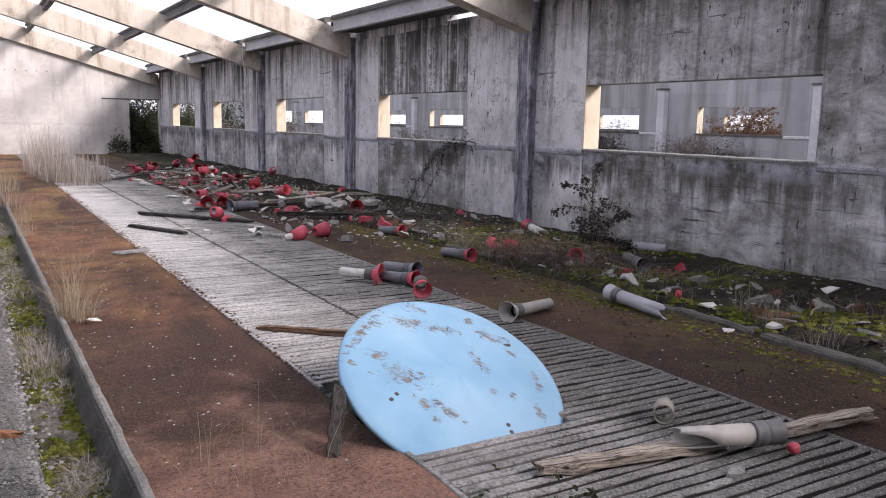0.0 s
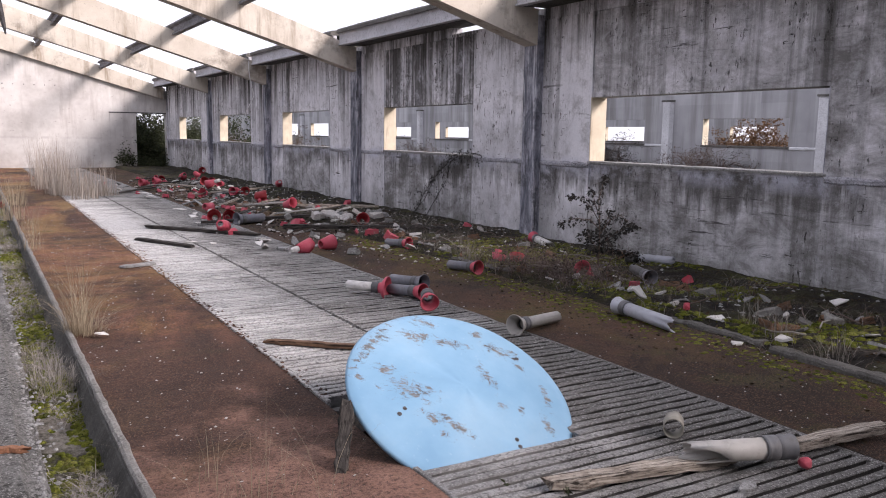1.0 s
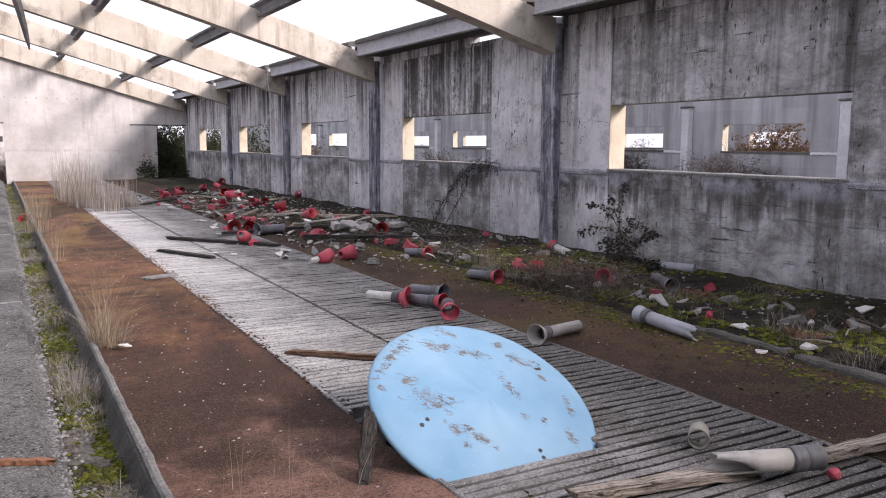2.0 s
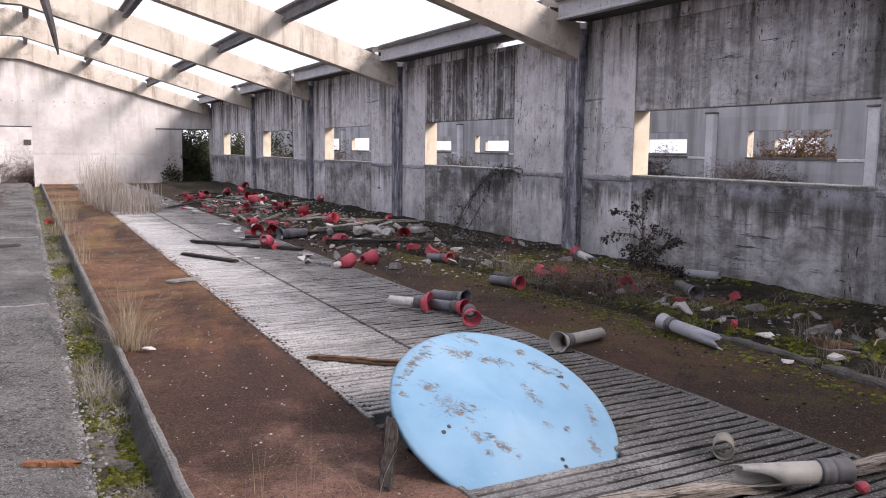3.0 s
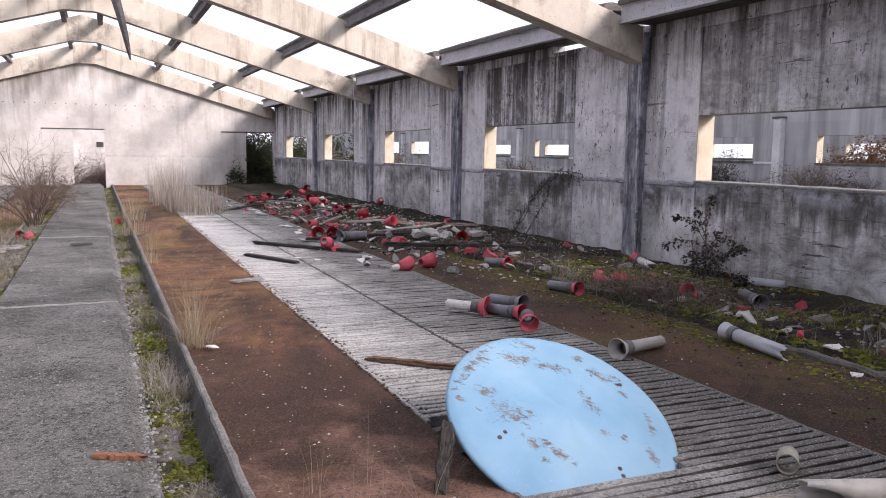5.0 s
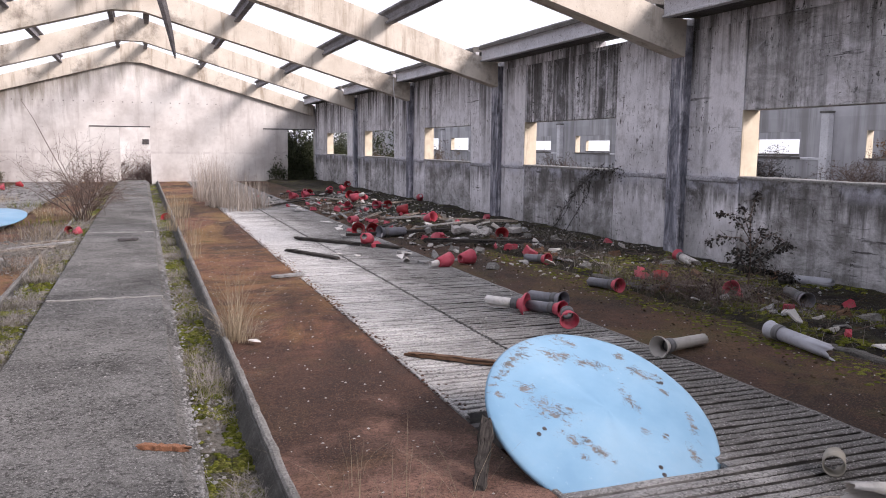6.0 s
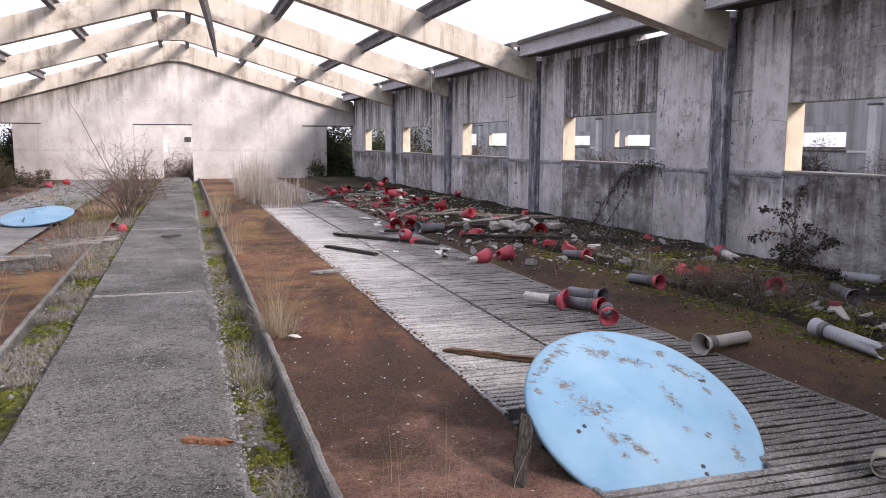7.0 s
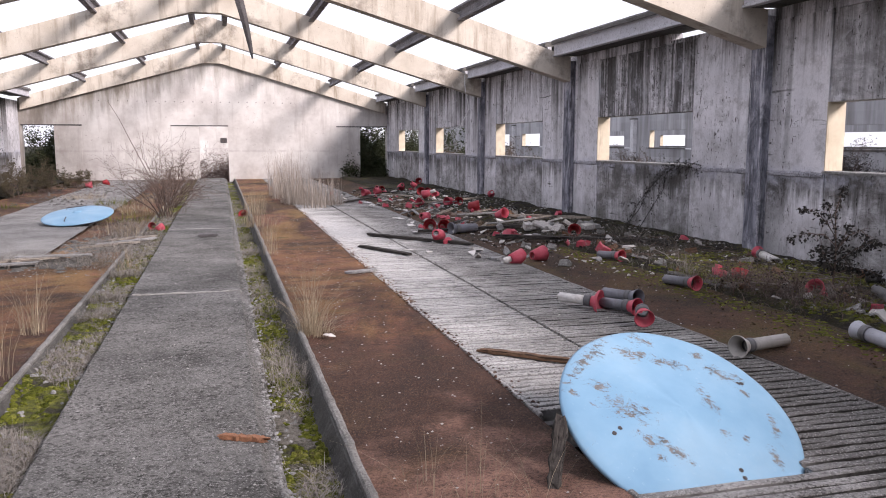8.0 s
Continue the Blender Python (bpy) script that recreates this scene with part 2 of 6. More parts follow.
def red_floor(name="red_brown_screed", mud=0.0):
    """Worn red-brown screed: rust, mud and moss in patches, pale grit."""
    m = Mat(name, 0.9)
    big = m.noise(0.55, 7, 0.66, (1.2, 0.55, 1), 0.8)
    col = m.ramp(big, (0.30, (0.022, 0.015, 0.013)), (0.44, (0.075, 0.034, 0.023)), (0.53, (0.22, 0.10, 0.062)), (0.66, (0.36, 0.175, 0.10)))
    col = m.mix(m.span(m.noise(3.2, 8, 0.75), 0.46, 0.62, 0.0, 0.75), col, (0.038, 0.024, 0.019))
    col = m.mix(m.math("MULTIPLY", m.span(m.noise(0.7, 5, 0.6, (1, 0.5, 1), 1.0), 0.50, 0.60), 0.8), col, (0.34, 0.205, 0.075))
    col = m.mix(m.span(m.noise(0.42, 6, 0.62, (0.7, 1.0, 1), 0.5), 0.50, 0.60, mud * 0.65, 0.68 + mud * 0.2), col, (0.044, 0.031, 0.020) if not mud else (0.030, 0.022, 0.014))
    col = m.mix(m.math("MULTIPLY", m.span(m.noise(1.3, 7, 0.75), 0.56 - 0.05 * mud, 0.66), 0.75), col, (0.085, 0.082, 0.022))
    if not mud:
        along = m.math("ADD", m.axis(1), m.span(m.noise(1.1, 7, 0.7), 0.3, 0.7, -1.3, 1.3))          # bands of different colour along the strip
        col = m.mix(m.math("MULTIPLY", m.span(along, 1.7, 2.7), m.span(along, 4.2, 5.6, 0.75, 0.0)), col, (0.048, 0.026, 0.019))
        col = m.mix(m.math("MULTIPLY", m.span(along, 3.0, 1.6), m.span(m.noise(4, 7, 0.75), 0.34, 0.56, 0.45, 0.95)), col, (0.36, 0.205, 0.155))
        col = m.mix(m.math("MULTIPLY", m.math("MULTIPLY", m.span(along, 5.0, 6.5), m.span(along, 11.0, 14.0, 0.5, 0.0)), m.span(m.noise(2.2, 6, 0.7), 0.42, 0.6)), col, (0.34, 0.175, 0.07))
    col = m.mix(m.span(m.noise(50, 6, 0.85), 0.50, 0.62, 0.0, 0.7), col, (0.03, 0.02, 0.017))
    col = m.mix(m.span(m.noise(70, 5, 0.85), 0.60, 0.68, 0.0, 0.5), col, (0.34, 0.22, 0.16))
    col = m.grainy(col, (0.022, 0.015, 0.012), (0.30, 0.17, 0.11), 0.8, 0.6)
    m.colour(col).bump(m.noise(38, 8, 0.8), 1.0, 0.018).bump(m.noise(5, 6), 0.5, 0.03)
    return m.m


def pale_patch(m):
    """Distance from the middle of a long ragged pale patch, 1 at its rim."""
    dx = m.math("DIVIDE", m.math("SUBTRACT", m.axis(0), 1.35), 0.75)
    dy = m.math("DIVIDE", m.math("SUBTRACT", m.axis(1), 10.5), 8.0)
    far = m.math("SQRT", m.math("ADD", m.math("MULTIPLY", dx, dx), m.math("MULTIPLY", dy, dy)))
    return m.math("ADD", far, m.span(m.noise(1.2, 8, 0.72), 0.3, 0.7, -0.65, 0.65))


def groove_dirt_shade():
    """Dark groove dirt with the grooves' shade in the colour, paler across one patch."""
    m = Mat("groove_dirt_shade", 0.95)
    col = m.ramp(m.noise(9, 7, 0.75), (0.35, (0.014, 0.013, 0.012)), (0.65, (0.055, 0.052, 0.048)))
    col = m.mix(m.span(pale_patch(m), 1.5, 0.6, 0.0, 0.8), col, (0.42, 0.41, 0.40))
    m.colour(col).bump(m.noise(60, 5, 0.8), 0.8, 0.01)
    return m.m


def slat_concrete():
    m = Mat("slatted_floor_concrete", 0.9)
    col = m.ramp(m.noise(1.1, 8, 0.7), (0.32, (0.13, 0.127, 0.123)), (0.64, (0.46, 0.45, 0.435)))
    col = m.mix(m.math("MULTIPLY", m.span(m.noise(0.6, 6, 0.7), 0.55, 0.7), 0.5), col, (0.11, 0.10, 0.09))
    col = m.mix(m.math("MULTIPLY", m.span(m.noise(38, 5, 0.8), 0.52, 0.66), 0.7), col, (0.10, 0.095, 0.09))
    pale_dist = pale_patch(m)
    col = m.mix(m.span(pale_dist, 1.30, 0.45, 0.0, 0.88), col, (0.80, 0.79, 0.775))
    for x, y, a, b, turn in ((2.13, 1.735, 0.15, 0.075, 5), (2.35, 1.06, 0.36, 0.05, 14), (1.62, 1.38, 0.34, 0.10, 8), (2.9, 1.30, 0.30, 0.10, 20)):
        n = m.nt.nodes.new("ShaderNodeMapping")
        n.vector_type = "TEXTURE"
        n.inputs["Location"].default_value, n.inputs["Rotation"].default_value, n.inputs["Scale"].default_value = (x, y, 0), (0, 0, radians(turn)), (a, b, 1e3)
        m.nt.links.new(m.co, n.inputs["Vector"])
        ln = m.nt.nodes.new("ShaderNodeVectorMath")
        ln.operation = "LENGTH"
        m.nt.links.new(n.outputs[0], ln.inputs[0])
        edge = m.math("ADD", ln.outputs["Value"], m.span(m.noise(14, 6, 0.75), 0.3, 0.7, -0.6, 0.6))
        col = m.mix(m.span(edge, 1.0, 0.85, 0.0, 0.75), col, (0.50, 0.49, 0.475))
    mud_x = m.math("DIVIDE", m.math("SUBTRACT", m.axis(0), 3.0), 0.85)
    mud_y = m.math("DIVIDE", m.math("SUBTRACT", m.axis(1), 2.2), 2.6)
    mud = m.math("ADD", m.math("ADD", m.math("MULTIPLY", mud_x, mud_x), m.math("MULTIPLY", mud_y, mud_y)), m.span(m.noise(2.2, 7, 0.72), 0.3, 0.7, -0.5, 0.5))        # mud trodden in from the soil strip
    col = m.mix(m.span(mud, 1.2, 0.3, 0.0, 0.6), col, (0.075, 0.068, 0.06))
    fleck = m.noise(26, 8, 0.82)
    col = m.mix(m.span(fleck, 0.53, 0.64, 0.0, 0.5), col, (0.06, 0.057, 0.054))
    col = m.mix(m.span(m.random(), 0.0, 1.0, 0.0, 0.3), col, (0.14, 0.135, 0.13))
    col = m.grainy(col, (0.035, 0.033, 0.031), (0.62, 0.61, 0.59), 0.9, 0.75)
    m.colour(col).bump(m.noise(55, 7, 0.82), 1.0, 0.014)
    return m.m


def moss():
    m = Mat("damp_moss_and_soil", 0.95)
    col = m.ramp(m.noise(3.2, 8, 0.75), (0.44, (0.014, 0.011, 0.009)), (0.57, (0.036, 0.034, 0.012)), (0.70, (0.10, 0.11, 0.018)))
    col = m.mix(m.math("MULTIPLY", m.span(m.noise(1.4, 7, 0.75), 0.52, 0.66), 0.6), col, (0.10, 0.085, 0.07))
    col = m.mix(m.span(m.noise(60, 6, 0.85), 0.50, 0.62, 0.0, 0.8), col, (0.016, 0.014, 0.011))
    m.colour(col).bump(m.noise(35, 6, 0.8), 1.0, 0.03).bump(m.noise(7, 5), 0.7, 0.05)
    return m.m


def cream_jamb():
    """Smooth cream of the sunward jambs, sunlight partly in the colour, brown runs."""
    m = Mat("cream_sunlit_jamb", 0.9)
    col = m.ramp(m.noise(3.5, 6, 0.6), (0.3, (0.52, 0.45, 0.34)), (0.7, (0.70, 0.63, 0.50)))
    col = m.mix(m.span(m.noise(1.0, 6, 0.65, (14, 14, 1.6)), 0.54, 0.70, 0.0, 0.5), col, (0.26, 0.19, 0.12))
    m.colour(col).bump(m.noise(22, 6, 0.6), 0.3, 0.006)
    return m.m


def column_concrete():
    """Blue-grey column: lime runs, black runs, blotches."""
    m = Mat("blue_grey_column_concrete", 0.92)
    col = m.ramp(m.noise(1.0, 8, 0.7, (5, 5, 1.3), 0.6), (0.36, (0.075, 0.08, 0.10)), (0.5, (0.25, 0.255, 0.30)), (0.62, (0.52, 0.52, 0.58)))
    col = m.mix(m.span(m.noise(1.0, 7, 0.7, (16, 16, 0.6)), 0.56, 0.64, 0.0, 0.8), col, (0.72, 0.72, 0.76))
    col = m.mix(m.span(m.noise(1.0, 8, 0.72, (9, 9, 0.8)), 0.54, 0.64, 0.0, 0.85), col, (0.04, 0.04, 0.046))
    col = m.mix(m.span(m.noise(3.0, 7, 0.75), 0.52, 0.64, 0.0, 0.7), col, (0.06, 0.062, 0.072))
    m.colour(col).bump(m.noise(30, 7, 0.75), 0.7, 0.012).bump(m.noise(6, 5), 0.5, 0.02)
    return m.m


def gutter_fill():
    m = Mat("gutter_moss_and_litter", 0.95)
    col = m.ramp(m.noise(1.6, 7, 0.7), (0.40, (0.24, 0.22, 0.19)), (0.48, (0.05, 0.045, 0.03)), (0.54, (0.12, 0.13, 0.02)), (0.66, (0.25, 0.26, 0.04)))
    col = m.mix(m.span(m.noise(30, 7, 0.8), 0.48, 0.62, 0.0, 0.8), col, (0.03, 0.028, 0.015))
    col = m.mix(m.span(m.noise(22, 6, 0.8), 0.60, 0.70, 0.0, 0.7), col, (0.42, 0.40, 0.36))
    m.colour(col).bump(m.noise(35, 7, 0.85), 1.0, 0.03).bump(m.noise(9, 5), 0.8, 0.05)
    return m.m


M_GUTTER = gutter_fill()
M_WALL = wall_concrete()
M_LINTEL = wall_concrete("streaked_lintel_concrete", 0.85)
# Near lintel and pier: grime deepened, the near end's shade in the colour.
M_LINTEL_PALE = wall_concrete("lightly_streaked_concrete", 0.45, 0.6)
M_PIER = wall_concrete("grimy_shaded_pier_concrete", 0.3, 0.8)
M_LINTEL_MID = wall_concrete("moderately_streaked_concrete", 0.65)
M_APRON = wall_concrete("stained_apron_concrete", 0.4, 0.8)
M_GABLE = gable_plaster()
M_BEAM = beam_concrete()
M_RED = red_floor()
M_MUD = red_floor("muddy_brown_screed", 1.0)
M_SLAT = slat_concrete()
M_GROOVE = groove_dirt_shade()
M_MOSS = moss()
M_WALK = grey_concrete("walkway_concrete", (0.058, 0.056, 0.053), (0.31, 0.302, 0.288), 1.0, (0.028, 0.028, 0.022), 0.85, grain_amount=0.95)
M_KERB = grey_concrete("kerb_concrete", (0.17, 0.165, 0.155), (0.36, 0.35, 0.33), 4.0)
M_DARKC = grey_concrete("stained_dark_concrete", (0.07, 0.068, 0.062), (0.20, 0.19, 0.18), 3.0)
M_COL = column_concrete()
M_CREAM = cream_jamb()
# Dark colour carries the shade of the damp gutter side and the soffit.
M_SHADE_DARK = grey_concrete("shade_dark_concrete", (0.035, 0.034, 0.032), (0.15, 0.146, 0.138), 4.0)
M_EAVES = grey_concrete("pale_eaves_concrete", (0.46, 0.46, 0.49), (0.64, 0.635, 0.67), 2.0, (0.12, 0.115, 0.115), 0.3, grain_amount=0.2)
M_PURLIN = grey_concrete("grey_purlin_concrete", (0.17, 0.165, 0.175), (0.33, 0.325, 0.34), 3.0, (0.06, 0.055, 0.05), 0.5)


def plastic(name, base, fade, rough=0.5, dirt=(0.10, 0.085, 0.07), dirty=0.5):
    """Weathered plastic: faded in patches, dusty."""
    m = Mat(name, rough, 0.0, 0.35).local()
    col = m.ramp(m.noise(5, 6, 0.65), (0.35, base), (0.68, fade))
    col = m.mix(m.math("MULTIPLY", m.random(), 0.35), col, fade)
    col = m.mix(m.math("MULTIPLY", m.span(m.noise(11, 6, 0.75), 0.52, 0.70), dirty), col, dirt)
    m.colour(col).bump(m.noise(40, 5, 0.7), 0.25, 0.004)
    return m.m


def blue_paint(name, patches, bare=0.0):
    """Pale blue enamel. patches: worn places (x, y, turn, half length, half width) flaked down to grey rusty sheet."""
    m = Mat(name, 0.5, 0.0, 0.4).local()
    col = m.ramp(m.noise(2.2, 5, 0.55), (0.3, (0.160, 0.318, 0.470)), (0.7, (0.245, 0.42, 0.570)))
    worn = None
    for x, y, turn, a, b in patches:
        n = m.nt.nodes.new("ShaderNodeMapping")
        n.vector_type = "TEXTURE"
        n.inputs["Location"].default_value = (x, y, 0)
        n.inputs["Rotation"].default_value = (0, 0, radians(turn))
        n.inputs["Scale"].default_value = (a, b, 1e3)
        m.nt.links.new(m.co, n.inputs["Vector"])
        ln = m.nt.nodes.new("ShaderNodeVectorMath")
        ln.operation = "LENGTH"
        m.nt.links.new(n.outputs[0], ln.inputs[0])
        here = m.span(ln.outputs["Value"], 0.2, 2.2, 0.60, 0.0)
        worn = here if worn is None else m.math("MAXIMUM", worn, here)
    crumb = m.span(m.noise(26, 9, 0.85, (0.75, 1.3, 1), 0.5), 0.34, 0.66)
    level = m.math("ADD", m.math("ADD", crumb, worn), bare)
    flake = m.span(level, 1.02, 1.05)
    under = m.ramp(m.noise(14, 7, 0.75), (0.35, (0.09, 0.088, 0.086)), (0.65, (0.26, 0.25, 0.238)))
    rust = m.mix(m.span(m.noise(16, 4, 0.6), 0.62, 0.72), under, (0.17, 0.12, 0.085))
    col = m.mix(m.span(m.noise(1.6, 6, 0.7), 0.50, 0.75, 0.0, 0.35), col, (0.34, 0.44, 0.50))
    col = m.mix(flake, col, rust)
    col = m.mix(m.math("MULTIPLY", m.span(m.noise(30, 6, 0.8), 0.62, 0.72), 0.35), col, (0.62, 0.70, 0.75))
    m.colour(col).rough(m.span(flake, 0, 1, 0.45, 0.9))
    m.bump(m.math("SUBTRACT", 1.0, flake), 0.5, 0.004).bump(m.noise(3, 4), 0.15, 0.02)
    return m.m


def timber(name, dark, light):
    m = Mat(name, 0.9).local()
    col = m.ramp(m.noise(1.0, 8, 0.75, (4, 95, 95)), (0.36, dark), (0.60, light))
    col = m.mix(m.math("MULTIPLY", m.span(m.noise(9, 5, 0.7), 0.55, 0.7), 0.6), col, dark)
    split = m.span(m.noise(1.0, 4, 0.6, (2.2, 42, 42)), 0.57, 0.61)
    col = m.mix(m.math("MULTIPLY", split, 0.85), col, tuple(c * 0.3 for c in dark))
    col = m.mix(m.span(m.noise(26, 5, 0.8), 0.56, 0.68, 0.0, 0.6), col, tuple(c * 0.7 for c in dark))
    m.colour(col).bump(m.noise(1.0, 7, 0.7, (4, 70, 70)), 0.8, 0.01).bump(m.math("SUBTRACT", 1.0, split), 0.9, 0.012)
    return m.m


def leaf(name, dark, light, rough=0.75):
    m = Mat(name, rough, 0.0, 0.25)
    col = m.ramp(m.island(), (0.0, dark), (1.0, light))
    m.colour(m.mix(m.math("MULTIPLY", m.noise(9, 4), 0.5), col, dark)).bump(m.noise(60, 3), 0.3, 0.005)
    return m.m


M_GREYPVC = plastic("grey_pipe_plastic", (0.13, 0.135, 0.16), (0.23, 0.23, 0.255), 0.45)
M_PALEPVC = plastic("pale_grey_pipe_plastic", (0.36, 0.34, 0.31), (0.50, 0.48, 0.45), 0.45, dirty=0.35)
M_SILVERPVC = plastic("silver_grey_pipe_plastic", (0.30, 0.31, 0.35), (0.46, 0.47, 0.52), 0.4, dirty=0.35)
M_OLIVEPVC = plastic("olive_beige_pipe_plastic", (0.20, 0.185, 0.15), (0.33, 0.31, 0.26), 0.5)
M_COLLAR = plastic("dark_pipe_collar", (0.09, 0.09, 0.095), (0.17, 0.17, 0.175), 0.5)
M_REDPVC = plastic("faded_red_plastic", (0.42, 0.03, 0.055), (0.57, 0.115, 0.155), 0.45, dirty=0.35)
M_DEEPRED = plastic("deep_red_plastic", (0.24, 0.015, 0.02), (0.40, 0.04, 0.05), 0.45, dirty=0.4)
M_WHITEPVC = plastic("dirty_white_plastic", (0.55, 0.53, 0.50), (0.74, 0.72, 0.70), 0.5, dirty=0.4)
M_BLUE = blue_paint("flaked_blue_enamel", ((-0.536, 0.163, 73.0, 0.216, 0.042),
                                           (-0.284, 0.467, -5.0, 0.077, 0.043),
                                           (-0.314, 0.308, 7.0, 0.098, 0.049),
                                           (-0.12, 0.329, 11.0, 0.117, 0.04),
                                           (0.029, 0.514, 18.0, 0.04, 0.037),
                                           (0.173, 0.421, -6.0, 0.103, 0.056),
                                           (0.104, 0.138, -54.0, 0.089, 0.034),
                                           (-0.278, -0.134, -6.0, 0.127, 0.068),
                                           (-0.425, -0.031, -8.0, 0.058, 0.032),
                                           (-0.136, -0.287, -16.0, 0.072, 0.037),
                                           (-0.008, -0.292, -16.0, 0.085, 0.03),
                                           (0.469, 0.168, -73.0, 0.088, 0.026),
                                           (0.214, -0.05, -55.0, 0.036, 0.026),
                                           (0.321, -0.017, -69.0, 0.032, 0.02),
                                           (0.486, -0.06, -65.0, 0.06, 0.027),
                                           (-0.553, -0.126, 7.0, 0.051, 0.024),
                                           (-0.05, -0.365, -13.0, 0.043, 0.021),
                                           (0.299, 0.33, -43.0, 0.041, 0.025)))
M_BLUE_SOUND = blue_paint("sound_blue_enamel", ((0.2, 0.3, 20, 0.12, 0.05),), -0.08)
M_WOOD = timber("weathered_grey_timber", (0.085, 0.062, 0.046), (0.52, 0.46, 0.39))
M_DARKWOOD = timber("rotten_dark_timber", (0.010, 0.009, 0.008), (0.085, 0.074, 0.066))
M_BROWNWOOD = timber("brown_timber", (0.07, 0.04, 0.025), (0.24, 0.14, 0.085))
M_STRAW = leaf("dry_straw", (0.22, 0.17, 0.11), (0.54, 0.46, 0.34))
M_REED = leaf("bleached_reed", (0.26, 0.215, 0.175), (0.62, 0.56, 0.50))
M_TWIG = leaf("grey_brown_twig", (0.07, 0.05, 0.042), (0.19, 0.14, 0.115))
M_DRYWEED = leaf("grey_dry_weed", (0.11, 0.095, 0.08), (0.42, 0.39, 0.345))
M_DARKLEAF = leaf("withered_dark_leaf", (0.016, 0.015, 0.014), (0.055, 0.05, 0.045))
M_IVY = leaf("dark_green_leaf", (0.018, 0.024, 0.012), (0.07, 0.08, 0.035))
M_BRAMBLE = leaf("brown_bramble_leaf", (0.030, 0.022, 0.014), (0.12, 0.080, 0.042))
M_DRYBRAMBLE = leaf("dry_olive_bramble_leaf", (0.055, 0.045, 0.026), (0.17, 0.145, 0.09))
M_RUSSET = leaf("russet_bramble_leaf", (0.07, 0.036, 0.018), (0.22, 0.125, 0.06))
M_PINKTWIG = leaf("reddish_bramble", (0.11, 0.066, 0.055), (0.26, 0.18, 0.155))
M_MOSSY = leaf("yellow_green_moss", (0.075, 0.085, 0.014), (0.25, 0.255, 0.045))
M_CEMENT = grey_concrete("broken_cement_sheet", (0.20, 0.20, 0.195), (0.46, 0.455, 0.45), 6.0, (0.10, 0.095, 0.085), 0.4)
M_CHALK = grey_concrete("pale_rubble", (0.42, 0.40, 0.38), (0.68, 0.66, 0.63), 8.0, (0.25, 0.22, 0.19), 0.3)
M_BRICK = grey_concrete("red_brick_shard", (0.26, 0.11, 0.06), (0.42, 0.21, 0.12), 12.0, (0.16, 0.09, 0.06), 0.3)
M_STEEL = grey_concrete("dull_bent_steel", (0.055, 0.053, 0.055), (0.12, 0.115, 0.12), 6.0, (0.05, 0.03, 0.02), 0.4, 0.6)
M_CABLE = plastic("white_cable", (0.55, 0.55, 0.55), (0.7, 0.7, 0.7), 0.5, dirty=0.2)


# ---- mesh helpers ----
def part(name, bm, material, parent=None, label="", smooth=False):
    me = bpy.data.meshes.new(name)
    bm.normal_update()
    bm.to_mesh(me)
    bm.free()
    for mm in material if isinstance(material, (list, tuple)) else (material,):
        me.materials.append(mm)
    if smooth:
        for p in me.polygons:
            p.use_smooth = True
    ob = new(name, me)
    ob.parent = parent
    if label:
        tagged(ob, label)
    return ob


def thing(name, label, category, group="", kind="", at=None):
    ob = new(name)
    ob.empty_display_size = 0.1
    if at is not None:
        ob.matrix_world = at
    return tagged(ob, label, category, group, kind)


def add_box(bm, x0, y0, z0, x1, y1, z1, bevel=0.0, m=None, mat=0):
    made = bmesh.ops.create_cube(bm, size=1.0)["verts"]
    t = Matrix.Translation(((x0 + x1) / 2, (y0 + y1) / 2, (z0 + z1) / 2)) @ Matrix.Diagonal((x1 - x0, y1 - y0, z1 - z0, 1))
    bmesh.ops.transform(bm, matrix=(m @ t) if m else t, verts=made)
    faces = {f for v in made for f in v.link_faces}
    for f in faces:
        f.material_index = mat
    if bevel:
        edges = list({e for v in made for e in v.link_edges})
        bmesh.ops.bevel(bm, geom=edges, offset=bevel, segments=2, affect="EDGES", profile=0.6)
    return bm


def box(*a, **k):
    return add_box(bmesh.new(), *a, **k)


def extrude_profile(profile, axis, a, b, steps=1):
    """A closed profile of (u, v) swept from a to b along 'x' or 'y'; v is up."""
    bm = bmesh.new()
    rings = []
    for i in range(steps + 1):
        s = a + (b - a) * i / steps
        rings.append([bm.verts.new((u, s, v) if axis == "y" else (s, u, v)) for u, v in profile])
    n = len(profile)
    for r0, r1 in zip(rings, rings[1:]):
        for i in range(n):
            bm.faces.new((r0[i], r0[(i + 1) % n], r1[(i + 1) % n], r1[i]))
    bm.faces.new(rings[0])
    bm.faces.new(rings[-1])
    bmesh.ops.recalc_face_normals(bm, faces=bm.faces)
    return bm


def roughen(bm, amount, scale=3.0, keep=None):
    for v in bm.verts:
        if keep is None or keep(v.co):
            v.co += noise.noise_vector(v.co * scale) * amount
    return bm


def grid_sheet(x0, y0, x1, y1, step, height):
    """A fine sheet whose height is height(x, y)."""
    nx, ny = max(1, round((x1 - x0) / step)), max(1, round((y1 - y0) / step))
    bm = bmesh.new()
    vs = []
    for j in range(ny + 1):
        y = y0 + (y1 - y0) * j / ny
        vs.append([bm.verts.new((x0 + (x1 - x0) * i / nx, y, height(x0 + (x1 - x0) * i / nx, y))) for i in range(nx + 1)])
    for j in range(ny):
        for i in range(nx):
            bm.faces.new((vs[j][i], vs[j][i + 1], vs[j + 1][i + 1], vs[j + 1][i]))
    return bm


